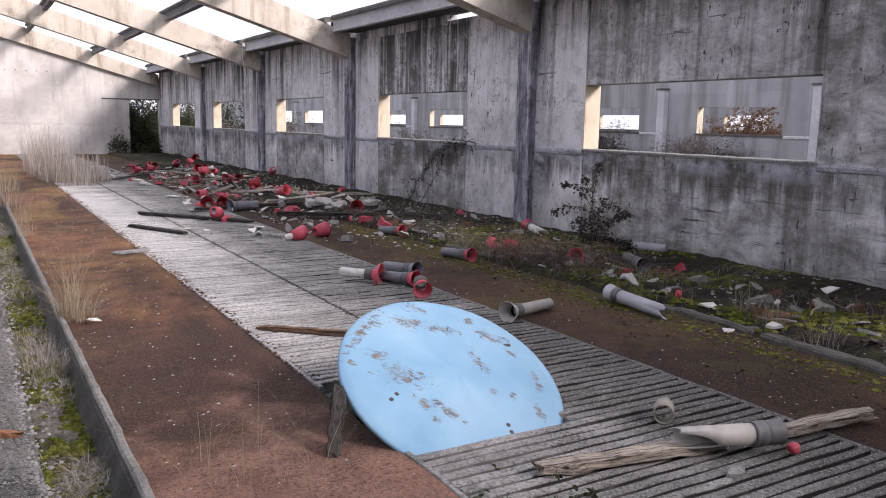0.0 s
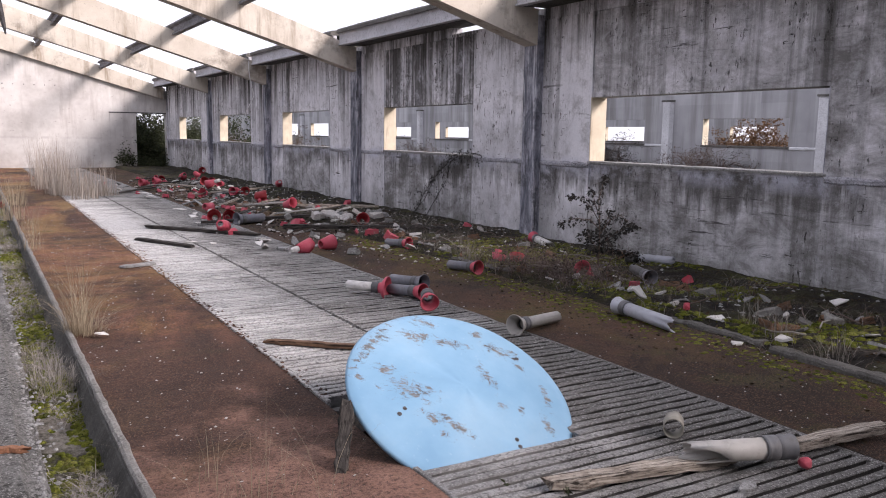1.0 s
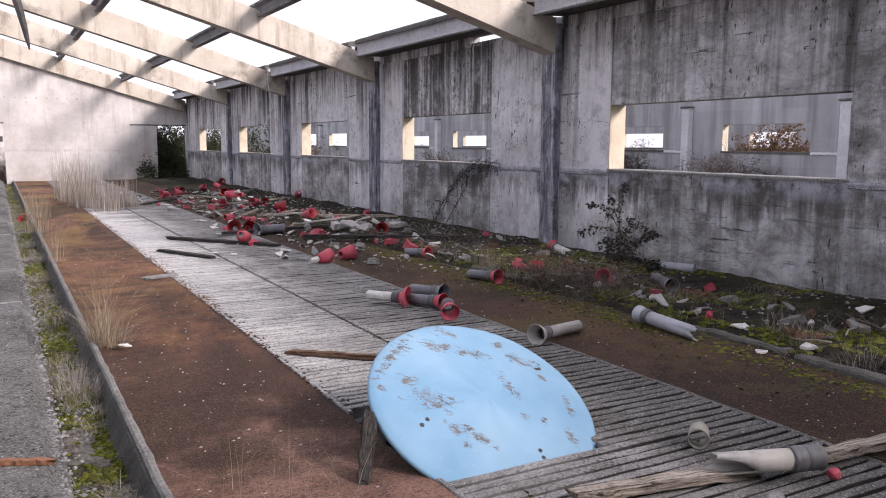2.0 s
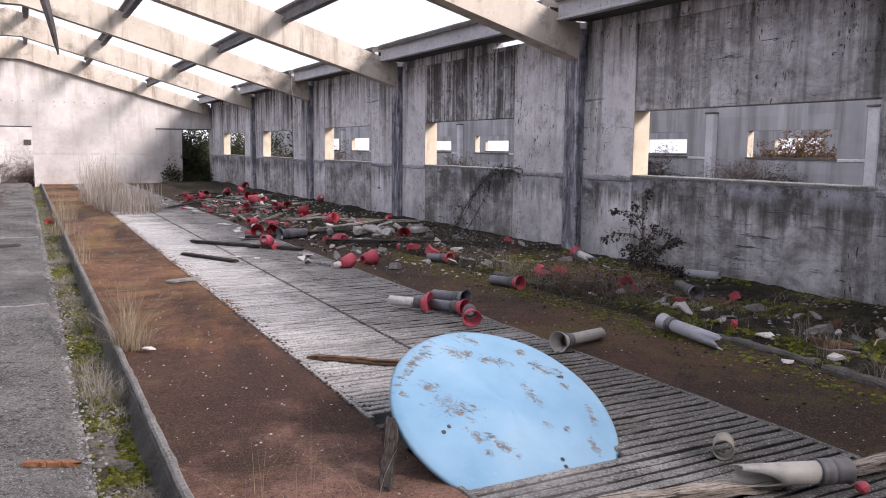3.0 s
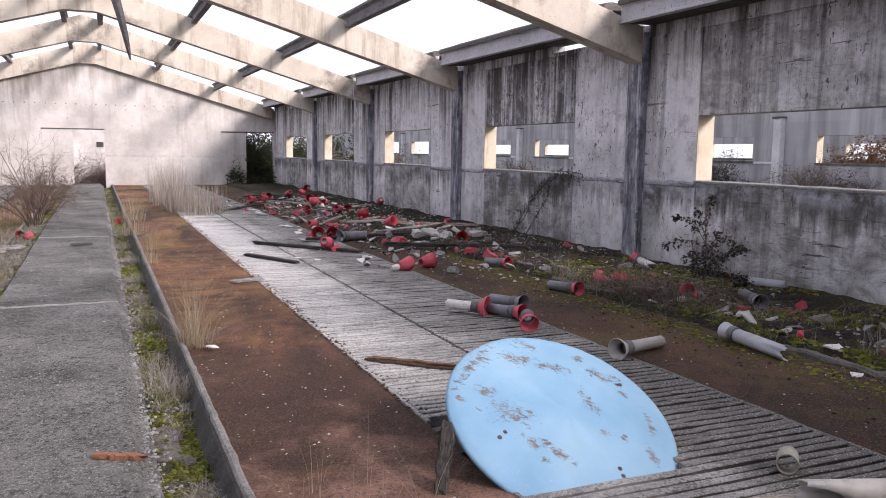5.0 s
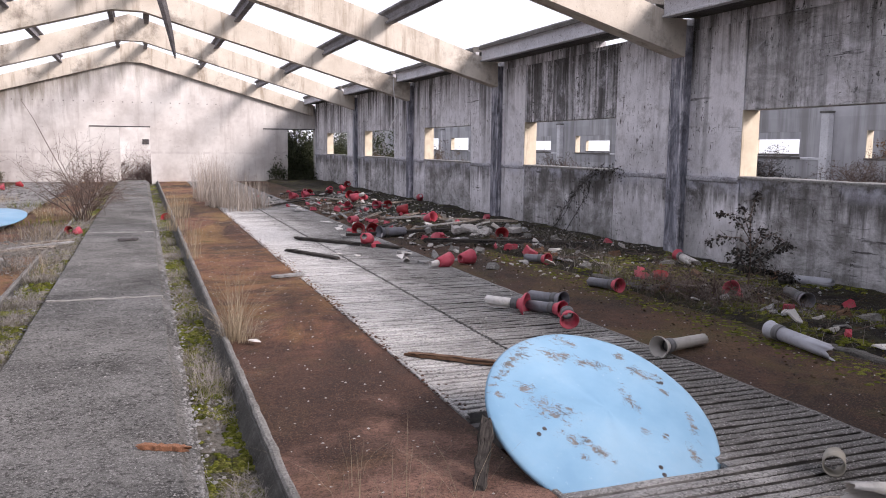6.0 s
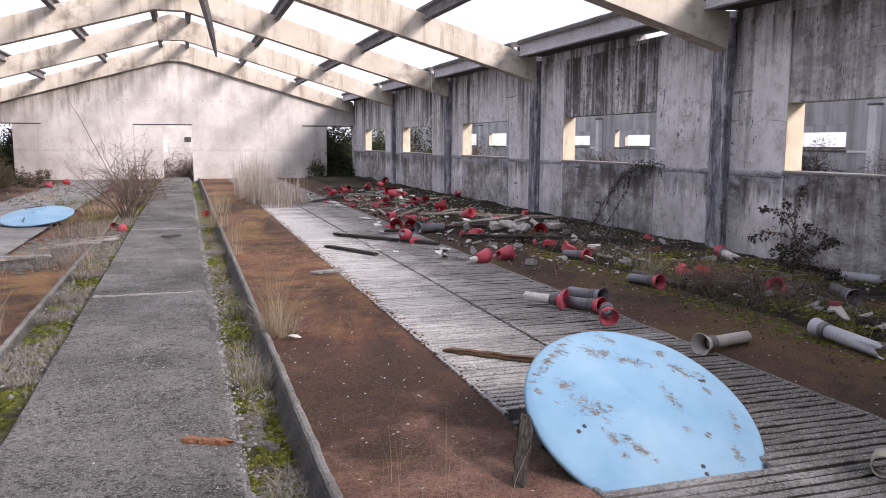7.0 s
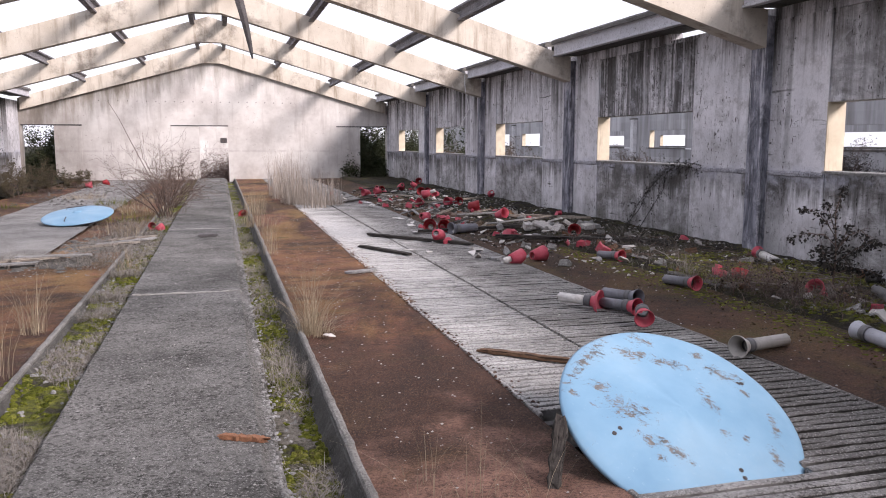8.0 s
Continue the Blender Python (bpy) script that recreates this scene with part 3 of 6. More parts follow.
# ---- plan ----
WALL_R, WALL_L, FAR, BACK = 6.5, -8.15, 33.88, -10.0
MID = -0.82
BAY = [2.13, 8.33, 14.53, 20.43, 26.63]                      # portal frames along the hall
BAY_BACK = [-4.0]
ROOF_END = -4.5                                              # an unseen roof, added to shade the near end, covers what lies behind this
SILL, HEAD = 1.19, 2.03
SLAT0, SLAT1 = 1.10, 3.11
HOLE = (1.10, 1.91, 1.98, 2.96)                              # missing slab: x0, y0, x1, y1


def top_line(x):
    return 5.55 - 0.317 * abs(x - MID)


def under_line(x):
    return 4.74 - 0.285 * max(0.0, abs(x - MID) - 0.35)


# ---- ground and floors ----
ground = tagged(part("ground", grid_sheet(-400, -400, 400, 400, 40, lambda x, y: -0.45), M_MOSS), "bare dark soil with moss round the ruin", "ground", kind="structure")
def red(x, y):
    return 0.012 * noise.noise((x * 1.3, y * 1.3, 0)) + 0.006 * noise.noise((x * 6, y * 6, 2))
floor_1 = tagged(part("floor_1", grid_sheet(0.0, BACK, SLAT0 + 1.2, FAR, 0.12, lambda x, y: red(x, y) - (0.30 if (x > SLAT0 + 0.03 and not HOLE[1] - .1 < y < HOLE[3] + .1) else (0.34 if x > SLAT0 + .03 else 0))), M_RED, smooth=True), "worn red-brown screed floor strewn with grit", "floor", kind="structure")
floor_2 = tagged(part("floor_2", grid_sheet(SLAT1, BACK, 4.36, FAR, 0.12, red), M_MUD, smooth=True), "dark red-brown screed floor with mud and moss", "floor", kind="structure")
floor_3 = tagged(part("floor_3", grid_sheet(-5.0, BACK, -1.94, FAR, 0.15, lambda x, y: red(x, y) - (0.06 if x < -3.0 and y > 9.9 else 0.0)), M_RED, smooth=True), "red-brown screed floor with dry grass", "floor", kind="structure")
floor_4 = tagged(part("floor_4", grid_sheet(-6.3, BACK, -5.0, FAR, 0.15, red), M_RED, smooth=True), "red-brown screed floor under dead leaves", "floor", kind="structure")
walkway = tagged(part("walkway", roughen(extrude_profile([(-1.50, -0.4), (-1.50, 0.045), (-1.485, 0.06), (-0.46, 0.06), (-0.447, 0.048), (-0.44, 0.022), (-0.385, 0.002), (-0.355, -0.05), (-0.33, -0.24), (-0.33, -0.4)], "y", BACK, FAR, 420), 0.011, 6.0), M_WALK), "long grey concrete feeding walkway, stained and worn", "walkway", kind="structure")
for name, x0, x1 in (("gutter_1", -0.36, -0.09), ("gutter_2", -1.86, -1.49)):
    tagged(part(name, grid_sheet(x0, BACK, x1, FAR, 0.06, lambda x, y: (-0.10 if x > -1 else -0.015) + 0.05 * noise.noise((x * 2, y * 1.3, 5)) + 0.035 * noise.noise((x * 9, y * 9, 1))), M_GUTTER, smooth=True), "mossy gutter choked with soil and dry weeds", "gutter", kind="structure")
# Lining below the kerb: shade of its sunless face is in the colour.
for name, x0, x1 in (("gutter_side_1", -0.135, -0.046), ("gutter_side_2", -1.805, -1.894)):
    tagged(part(name, roughen(extrude_profile([(x0, -0.4), (x0, -0.17), (x1 + (x0 - x1) * 0.12, 0.008), (x1, 0.015), (x1, -0.4)], "y", BACK, FAR, 500), 0.011, 9.0), M_SHADE_DARK), "damp gutter side below the kerb, shade in its colour", "gutter", kind="structure")
for name, x0, x1 in (("kerb_1", -0.045, 0.0), ("kerb_2", -1.94, -1.895)):
    tagged(part(name, roughen(extrude_profile([(x0, -0.4), (x0, 0.03), (x0 + 0.012, 0.04), (x1 - 0.012, 0.04), (x1, 0.03), (x1, -0.4)], "y", BACK, FAR, 500), 0.010, 8.0), M_KERB), "narrow worn concrete kerb beside the gutter", "kerb", kind="structure")

M_JOINTFILL = grey_concrete("pale_joint_mortar", (0.34, 0.33, 0.31), (0.55, 0.53, 0.50), 9.0)
for y in (7.05, 13.2, 19.3):
    tagged(part("trim", roughen(extrude_profile([(y - 0.022, 0.03), (y - 0.02, 0.066), (y + 0.02, 0.066), (y + 0.022, 0.03)], "x", -1.47, -0.44, 40), 0.012, 13.0), M_JOINTFILL), "pale mortar joint across the walkway", "joint", kind="structure")

# ---- walls ----
def long_wall(name, x0, x1, windows, label, side, top=3.13, ya=BACK, yb=FAR + 0.25):
    """Piers in one mesh; over and under each window a cast panel set back a little, with open joints. side: +1 if the hall lies at lower x."""
    bm = bmesh.new()
    edges = [ya] + [v for w in windows for v in w] + [yb]
    piers = list(zip(edges[::2], edges[1::2]))
    for a, b in piers[:2] + piers[3:]:
        add_box(bm, x0, a, -0.4, x1, b, top)
    wall = tagged(part(name, bm, M_WALL), label, "wall", kind="structure")
    part("pier", box(x0, piers[2][0], -0.4, x1, piers[2][1], top), M_PIER, wall, "grimy cracked concrete pier with shade in its colour")
    i0, i1 = (x0 + 0.014, x1) if side > 0 else (x0, x1 - 0.014)
    for n, (a, b) in enumerate(windows):
        part("lintel_panel", box(i0, a + 0.012, HEAD, i1, b - 0.012, top - 0.006, bevel=0.006), M_LINTEL_PALE if n == 2 else M_LINTEL if n == 3 else M_LINTEL_MID, wall, "concrete panel with black rain streaks")
        part("apron_panel", box(i0 - 0.004, a + 0.008, -0.4, i1, b - 0.008, SILL, bevel=0.006), M_APRON, wall, "stained concrete panel under a window")
    return wall


WINDOWS_R = [(-8.5, -5.05), (-2.4, 1.0), (3.68, 7.11), (10.01, 13.29), (16.08, 19.32), (22.1, 25.5), (28.0, 31.45)]
wall_east = long_wall("wall_east", WALL_R, WALL_R + 0.25, WINDOWS_R, "grey concrete side wall with black rain streaks", 1)
for a, b in zip(BAY, BAY[1:] + [FAR]):
    tagged(part("wall_head", box(WALL_R + 0.02, a + 2.45, 3.13, WALL_R + 0.24, b, 3.30), M_WALL), "blocked gap on the wall head", "wall", kind="structure")
    tagged(part("wall_head", roughen(box(WALL_R + 0.02, a + 0.9, 3.13, WALL_R + 0.24, a + 2.448, 3.185), 0.006), M_WALL), "low concrete course on the wall head", "wall", kind="structure")
    tagged(part("wall_head", box(WALL_R + 0.02, a, 3.13, WALL_R + 0.24, a + 0.898, 3.30), M_WALL), "blocked gap on the wall head", "wall", kind="structure")
tagged(part("wall_head", box(WALL_R + 0.02, -4.0, 3.13, WALL_R + 0.24, 2.2, 3.30), M_WALL), "blocked gap on the wall head", "wall", kind="structure")
wall_west = long_wall("wall_west", WALL_L - 0.25, WALL_L, WINDOWS_R, "grey concrete side wall with black rain streaks", -1)
# far gable with three doorways
DOORS = [(-8.05, -6.90), (-1.41, -0.25), (5.30, 6.47)]
bm = bmesh.new()
edges = [WALL_L] + [v for d in DOORS for v in d] + [WALL_R]
for a, b in zip(edges[::2], edges[1::2]):
    add_box(bm, a, FAR, -0.4, b, FAR + 0.25, 2.2)
vs = [(WALL_L, 2.2), (WALL_R, 2.2), (WALL_R, top_line(WALL_R)), (MID, top_line(MID)), (WALL_L, top_line(WALL_L))]
lo = [bm.verts.new((x, FAR, z)) for x, z in vs]
hi = [bm.verts.new((x, FAR + 0.25, z)) for x, z in vs]
bm.faces.new(lo)
bm.faces.new(hi[::-1])
for i in range(5):
    bm.faces.new((lo[i], hi[i], hi[(i + 1) % 5], lo[(i + 1) % 5]))
bmesh.ops.recalc_face_normals(bm, faces=bm.faces)
wall_north = tagged(part("wall_north", bm, M_GABLE), "sunlit white plastered gable wall with three doorways", "wall", kind="structure")
# Unseen full-height gable at the near end, added to hold off sky light.
bm = bmesh.new()
lo = [bm.verts.new((x, BACK - 0.25, z)) for x, z in [(WALL_L, -0.4), (WALL_R, -0.4)] + vs[2:]]
hi = [bm.verts.new((v.co.x, BACK, v.co.z)) for v in lo]
bm.faces.new(lo)
bm.faces.new(hi[::-1])
for i in range(5):
    bm.faces.new((lo[i], hi[i], hi[(i + 1) % 5], lo[(i + 1) % 5]))
bmesh.ops.recalc_face_normals(bm, faces=bm.faces)
wall_south = tagged(part("wall_south", bm, M_WALL), "unseen plain grey concrete gable wall added behind", "wall", kind="structure")


M_LIME = grey_concrete("lime_crusted_concrete", (0.30, 0.30, 0.33), (0.62, 0.62, 0.68), 3.0, (0.05, 0.048, 0.045), 0.7)
stops = [BACK] + [v for w in WINDOWS_R for v in w] + [FAR]
for a, b in zip(stops[::2], stops[1::2]):
    tagged(part("trim", roughen(extrude_profile([(WALL_R + 0.01, 1.10), (WALL_R - 0.016, 1.12), (WALL_R - 0.02, 1.155), (WALL_R + 0.01, 1.19)], "y", a + 0.01, b - 0.01, int((b - a) * 14)), 0.010, 9.0), M_LIME), "lime-crusted ledge along the wall", "ledge", kind="structure")


# ---- portal frames ----
def rafter_mesh(y, th=0.30):
    xs = [WALL_L + 0.11, -5, -2.5, MID - 0.35, MID, MID + 0.35, 2, 4, WALL_R - 0.11]
    bm = bmesh.new()
    rows = []
    for x in xs:
        rows.append([bm.verts.new((x, y + s, z)) for s, z in ((-th / 2, under_line(x)), (th / 2, under_line(x)), (th / 2, top_line(x)), (-th / 2, top_line(x)))])
    for r0, r1 in zip(rows, rows[1:]):
        for i in range(4):
            bm.faces.new((r0[i], r0[(i + 1) % 4], r1[(i + 1) % 4], r1[i]))
    bm.faces.new(rows[0])
    bm.faces.new(rows[-1])
    bmesh.ops.recalc_face_normals(bm, faces=bm.faces)
    return bm


# Unseen roof over the rear bays, added to darken the near end.
bm = bmesh.new()
roof_rows = [[bm.verts.new((x, y, top_line(x) + dz)) for x, dz in ((WALL_L - 0.2, 0.16), (MID, 0.16), (WALL_R + 0.2, 0.16), (WALL_R + 0.2, 0.26), (MID, 0.26), (WALL_L - 0.2, 0.26))] for y in (BACK - 0.25, ROOF_END)]
for i in range(6):
    bm.faces.new((roof_rows[0][i], roof_rows[0][(i + 1) % 6], roof_rows[1][(i + 1) % 6], roof_rows[1][i]))
for row in roof_rows:
    bm.faces.new((row[0], row[1], row[4], row[5]))
    bm.faces.new((row[1], row[2], row[3], row[4]))
bmesh.ops.recalc_face_normals(bm, faces=bm.faces)
tagged(part("ceiling", bm, M_CEMENT), "unseen plain grey cement roof added over the rear bays", "ceiling", kind="structure")

PURLIN_AT = [0.5, 2.6, 4.85, 6.9]
for y in BAY_BACK + BAY:
    frame_ob = thing("portal_frame", "cream concrete portal frame with brown rain streaks", "frame", "portal frames of the hall", at=pose(0, y, 0))
    part("rafter", rafter_mesh(0), M_BEAM, frame_ob)
    for x0, x1 in ((WALL_L - 0.01, WALL_L + 0.11), (WALL_R - 0.11, WALL_R + 0.01)):
        part("column", box(x0, -0.16, -0.4, x1, 0.16, 3.2, bevel=0.012), M_COL, frame_ob, "grey stained concrete column")
gable_beam = tagged(part("gable_beam", rafter_mesh(FAR - 0.05, 0.2), M_BEAM), "cream concrete gable beam with brown stains", "beam", kind="structure")


def purlin_bm(length):
    """Channel-shaped purlin along y."""
    p = [(-0.07, -0.13), (0.07, -0.13), (0.07, -0.09), (0.02, -0.05), (0.02, 0.06), (0.09, 0.10), (0.09, 0.14), (-0.09, 0.14), (-0.09, 0.10), (-0.02, 0.06), (-0.02, -0.05), (-0.07, -0.09)]
    return extrude_profile(p, "y", 0, length, 1)


ends = BAY_BACK + BAY + [FAR]
for a, b in zip(ends, ends[1:]):
    for off in PURLIN_AT[:3]:
        for side in (-1, 1):
            x = MID + side * off
            p = part("purlin", purlin_bm(b - a - 0.02), M_PURLIN)
            p.matrix_world = pose(x, a + 0.01, top_line(x) + 0.02)
            tagged(p, "bare grey roof purlin between two rafters", "purlin", "roof purlins")
    for side, x in ((1, 5.98), (-1, -7.63)):
        beam = thing("eaves_beam", "grey concrete eaves channel with a dark weathered cap", "beam", "eaves beams", at=pose(x, a, 3.28))
        # The soffit's underside shade is put into its dark concrete.
        for nm, prof, mm, lab in (("channel", [(0.0, 0.02), (0.03, 0.035), (0.03, 0.215), (0.0, 0.23), (0.11, 0.23), (0.11, -0.005), (0.0, -0.005)], M_EAVES, ""),
                                  ("cap", [(-0.035, 0.233), (0.72, 0.233), (0.72, 0.30), (0.10, 0.335), (0.0, 0.325), (-0.035, 0.29)], M_DARKC, "dark lichen-stained cap"),
                                  ("soffit", [(0.113, 0.0), (0.72, 0.02), (0.72, 0.06), (0.113, 0.06)], M_SHADE_DARK, "soffit slab with its shade in the colour")):
            prof = [(side * u, v) for u, v in prof]
            length = b - a - 0.16
            part(nm, roughen(extrude_profile(prof, "y", 0.155, length, 24), 0.004 if nm != "cap" else 0.014, 4.0), mm, beam, lab)


# ---- slatted floor ----
bm = bmesh.new()
for x0, y0, x1, y1 in ((SLAT0, BACK, HOLE[2], HOLE[1]), (SLAT0, HOLE[3], HOLE[2], FAR), (HOLE[2], BACK, SLAT1, FAR)):
    add_box(bm, x0, y0, -0.22, x1, y1, -0.07)
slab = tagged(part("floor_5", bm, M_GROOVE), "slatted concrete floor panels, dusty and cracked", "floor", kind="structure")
PITCH, JOINT_X = 0.0755, 1.99


def slat_bm(x0, x1, seed, width=0.053):
    """One rib: rounded top, slightly crooked and chipped."""
    rnd = random.Random(seed)
    bm = bmesh.new()
    rings = []
    n = 12
    for i in range(n + 1):
        x = x0 + (x1 - x0) * i / n
        w, dz, dy = width / 2 + rnd.uniform(-0.003, 0.002), rnd.uniform(-0.004, 0.002), rnd.uniform(-0.0012, 0.0012)
        rings.append([bm.verts.new((x, dy + a * w, z + dz)) for a, z in ((-1.02, -0.08), (-1.0, -0.003), (-0.93, 0.002), (0.93, 0.002), (1.0, -0.003), (1.02, -0.08))])
    for r0, r1 in zip(rings, rings[1:]):
        # rib sides take the dark groove colour, which holds the gaps' shade
        for i in range(5):
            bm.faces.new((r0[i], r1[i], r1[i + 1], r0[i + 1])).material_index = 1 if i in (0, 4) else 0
    bm.faces.new(rings[0])
    bm.faces.new(rings[-1][::-1])
    bmesh.ops.recalc_face_normals(bm, faces=bm.faces)
    return bm


rnd = random.Random(5)
LANES = ((SLAT0 + 0.03, JOINT_X - 0.018), (JOINT_X + 0.018, SLAT1 - 0.03))


def mesh_of(bm, name, material):
    me = bpy.data.meshes.new(name)
    bm.to_mesh(me)
    bm.free()
    me.materials.append(material)
    return me


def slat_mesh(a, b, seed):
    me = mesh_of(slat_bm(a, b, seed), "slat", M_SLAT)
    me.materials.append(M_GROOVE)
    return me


short_slats = [slat_mesh(2.06, LANES[1][1], 90 + j) for j in range(3)]             # broken off beside the lid
slat_meshes = [[slat_mesh(a, b, 10 * k + j) for j in range(6)] for k, (a, b) in enumerate(LANES)]
long_slats = [slat_mesh(LANES[0][0], LANES[1][1], 70 + j) for j in range(6)]
far_slats = bmesh.new()
count = 0
for k, (a, b) in enumerate(LANES):
    y = BACK + 0.05
    while y < FAR - 0.05:
        gap = 0.02 if int((y - BACK) / PITCH) % 12 == 0 else 0.0
        whole = y < HOLE[1] - 0.02
        if not (k == 1 and whole) and not (k == 0 and HOLE[1] - 0.02 < y < HOLE[3] + 0.02):
            if 0.4 < y < 11.3:
                ob = new("slat", rnd.choice(long_slats if whole else short_slats if k == 1 and y < HOLE[1] + 0.16 else slat_meshes[k]))
                ob.location = (0, y, rnd.uniform(-0.003, 0.003))
                ob.parent = slab
                count += 1
            else:
                keep = len(far_slats.verts)
                far_slats.from_mesh(rnd.choice(long_slats if whole else slat_meshes[k]))
                far_slats.verts.ensure_lookup_table()
                for v in far_slats.verts[keep:]:
                    v.co.y += y
        y += PITCH + gap * 0.3
far_ob = part("slats", far_slats, (M_SLAT, M_GROOVE), slab)
tagged(far_ob, kind="stuff")
for x0, x1, y0, y1 in ((SLAT0, SLAT0 + 0.031, BACK, HOLE[1]), (SLAT0, SLAT0 + 0.031, HOLE[3], FAR), (SLAT1 - 0.031, SLAT1, BACK, FAR)):
    part("border", roughen(extrude_profile([(x0, -0.2), (x0, -0.002), (x0 + 0.005, 0.003), (x1 - 0.005, 0.003), (x1, -0.002), (x1, -0.2)], "y", y0, y1, int((y1 - y0) * 6)), 0.006, 7.0), M_SLAT, slab)
slab_left = tagged(part("floor_6", roughen(grid_sheet(-5.0, 9.7, -2.95, FAR, 0.25, lambda x, y: 0.008), 0.01, 2.0), M_SLAT, smooth=True), "pale worn concrete floor panels", "floor", kind="structure")

# ---- verge of soil and moss along the wall ----
def verge_z(x, y):
    rise = 0.05 + 0.05 * noise.noise((x * 1.2, y * 0.9, 3)) + 0.03 * noise.noise((x * 5, y * 5, 7)) + 0.03 * max(0.0, (x - 5.2))
    edge = 4.30 + 0.16 * noise.noise((0.0, y * 1.1, 11)) + 0.05 * noise.noise((0.0, y * 6, 12))
    blend = min(1.0, max(0.0, (x - edge) / 0.22)) if x > 0 else 1.0
    return -0.03 + (rise + 0.03) * blend
tagged(part("verge_1", grid_sheet(4.02, BACK, WALL_R + 0.05, FAR, 0.09, verge_z), M_MOSS, smooth=True), "mossy strip of soil and rubble along the wall", "ground", kind="structure")
tagged(part("verge_2", grid_sheet(WALL_L - 0.05, BACK, -6.25, FAR, 0.16, verge_z), M_MOSS, smooth=True), "mossy strip of soil along the wall", "ground", kind="structure")
for y0, y1, x in ((-1.0, 1.3, 4.36), (1.4, 2.5, 4.38), (2.62, 3.9, 4.45), (6.2, 7.2, 4.52), (9.0, 10.6, 4.56)):
    k = part("kerbstone", roughen(extrude_profile([(-0.07, -0.1), (-0.07, 0.035), (-0.055, 0.052), (0.055, 0.046), (0.07, 0.03), (0.07, -0.1)], "y", y0, y1, 60), 0.013, 13.0), M_DARKC)
    k.location = (x, 0, -0.012)
    tagged(k, "broken mossy concrete kerbstone beside the soil strip", "kerbstone", "kerbstones")

# ---- openings: linings, sills, lintels ----
for n, (a, b) in enumerate(WINDOWS_R, 1):
    win = thing(f"window_{n}", "unglazed window opening with one cream jamb", "window", kind="structure", at=pose(WALL_R, a, SILL))
    w = b - a
    # Sun-facing jamb: its sunlight is put into the cream; the other stays grey.
    part("jamb", box(-0.004, w - 0.012, 0.012, 0.255, w + 0.004, HEAD - SILL, bevel=0.004), M_CREAM, win, "sunward cream jamb, sunlight partly in its colour")
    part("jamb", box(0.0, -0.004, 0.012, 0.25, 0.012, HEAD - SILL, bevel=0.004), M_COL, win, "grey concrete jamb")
    part("sill", roughen(extrude_profile([(-0.012, -0.02), (-0.014, 0.004), (-0.004, 0.012), (0.26, 0.010), (0.26, -0.02)], "y", -0.02, w + 0.02, 30), 0.008, 7.0), M_CEMENT, win, "chipped pale sill")
for n, (a, b, i0, i1) in enumerate(((-8.08, -5.87, -6.90, -5.90), (-2.51, -0.24, -2.50, -1.41), (4.27, 6.48, 4.30, 5.30)), 1):
    d = thing(f"door_{n}", "open doorway half walled up under a rusty lintel", "door", kind="structure", at=pose(0, FAR, 0))
    part("lintel", box(a, -0.035, 2.19, b, 0.05, 2.235, bevel=0.006), M_STEEL, d, "thin rusty steel lintel")
    part("infill", box(i0, -0.02, -0.1, i1, 0.02, 2.185, bevel=0.008), M_GABLE, d, "walled-up half in grey-white plaster")

# ---- neighbouring hall seen through the windows ----
M_LIME2 = grey_concrete("pale_pilaster_concrete", (0.50, 0.50, 0.52), (0.72, 0.72, 0.74), 2.0, (0.2, 0.195, 0.19), 0.4, grain_amount=0.08)


def hall_render():
    """Grey render of the other hall: broad rain runs, repaired panels and a dark foot."""
    m = Mat("streaked_grey_render", 0.93)
    col = m.ramp(m.noise(0.5, 6, 0.6), (0.3, (0.32, 0.32, 0.335)), (0.7, (0.47, 0.465, 0.48)))
    col = m.mix(m.span(m.noise(1.0, 5, 0.6, (1.3, 1.3, 0.10)), 0.48, 0.62, 0.0, 0.6), col, (0.17, 0.165, 0.155))
    col = m.mix(m.span(m.noise(1.0, 4, 0.6, (2.2, 2.2, 0.10)), 0.55, 0.68, 0.0, 0.5), col, (0.58, 0.58, 0.60))
    brick = m.node("ShaderNodeTexBrick", Scale=0.23, **{"Mortar Size": 0.0, "Row Height": 0.20, "Brick Width": 0.5})
    turn = m.node("ShaderNodeMapping")
    turn.inputs["Rotation"].default_value = (0, radians(90), radians(90))
    m.nt.links.new(m.co, turn.inputs["Vector"])
    m.nt.links.new(turn.outputs[0], brick.inputs["Vector"])
    brick.inputs["Color1"].default_value, brick.inputs["Color2"].default_value = (0.75, 0.75, 0.75, 1), (1.1, 1.1, 1.1, 1)
    col = m.mix(0.6, col, brick.outputs["Color"], "MULTIPLY")
    m.colour(col).bump(m.noise(30, 6, 0.7), 0.3, 0.01)
    return m.m


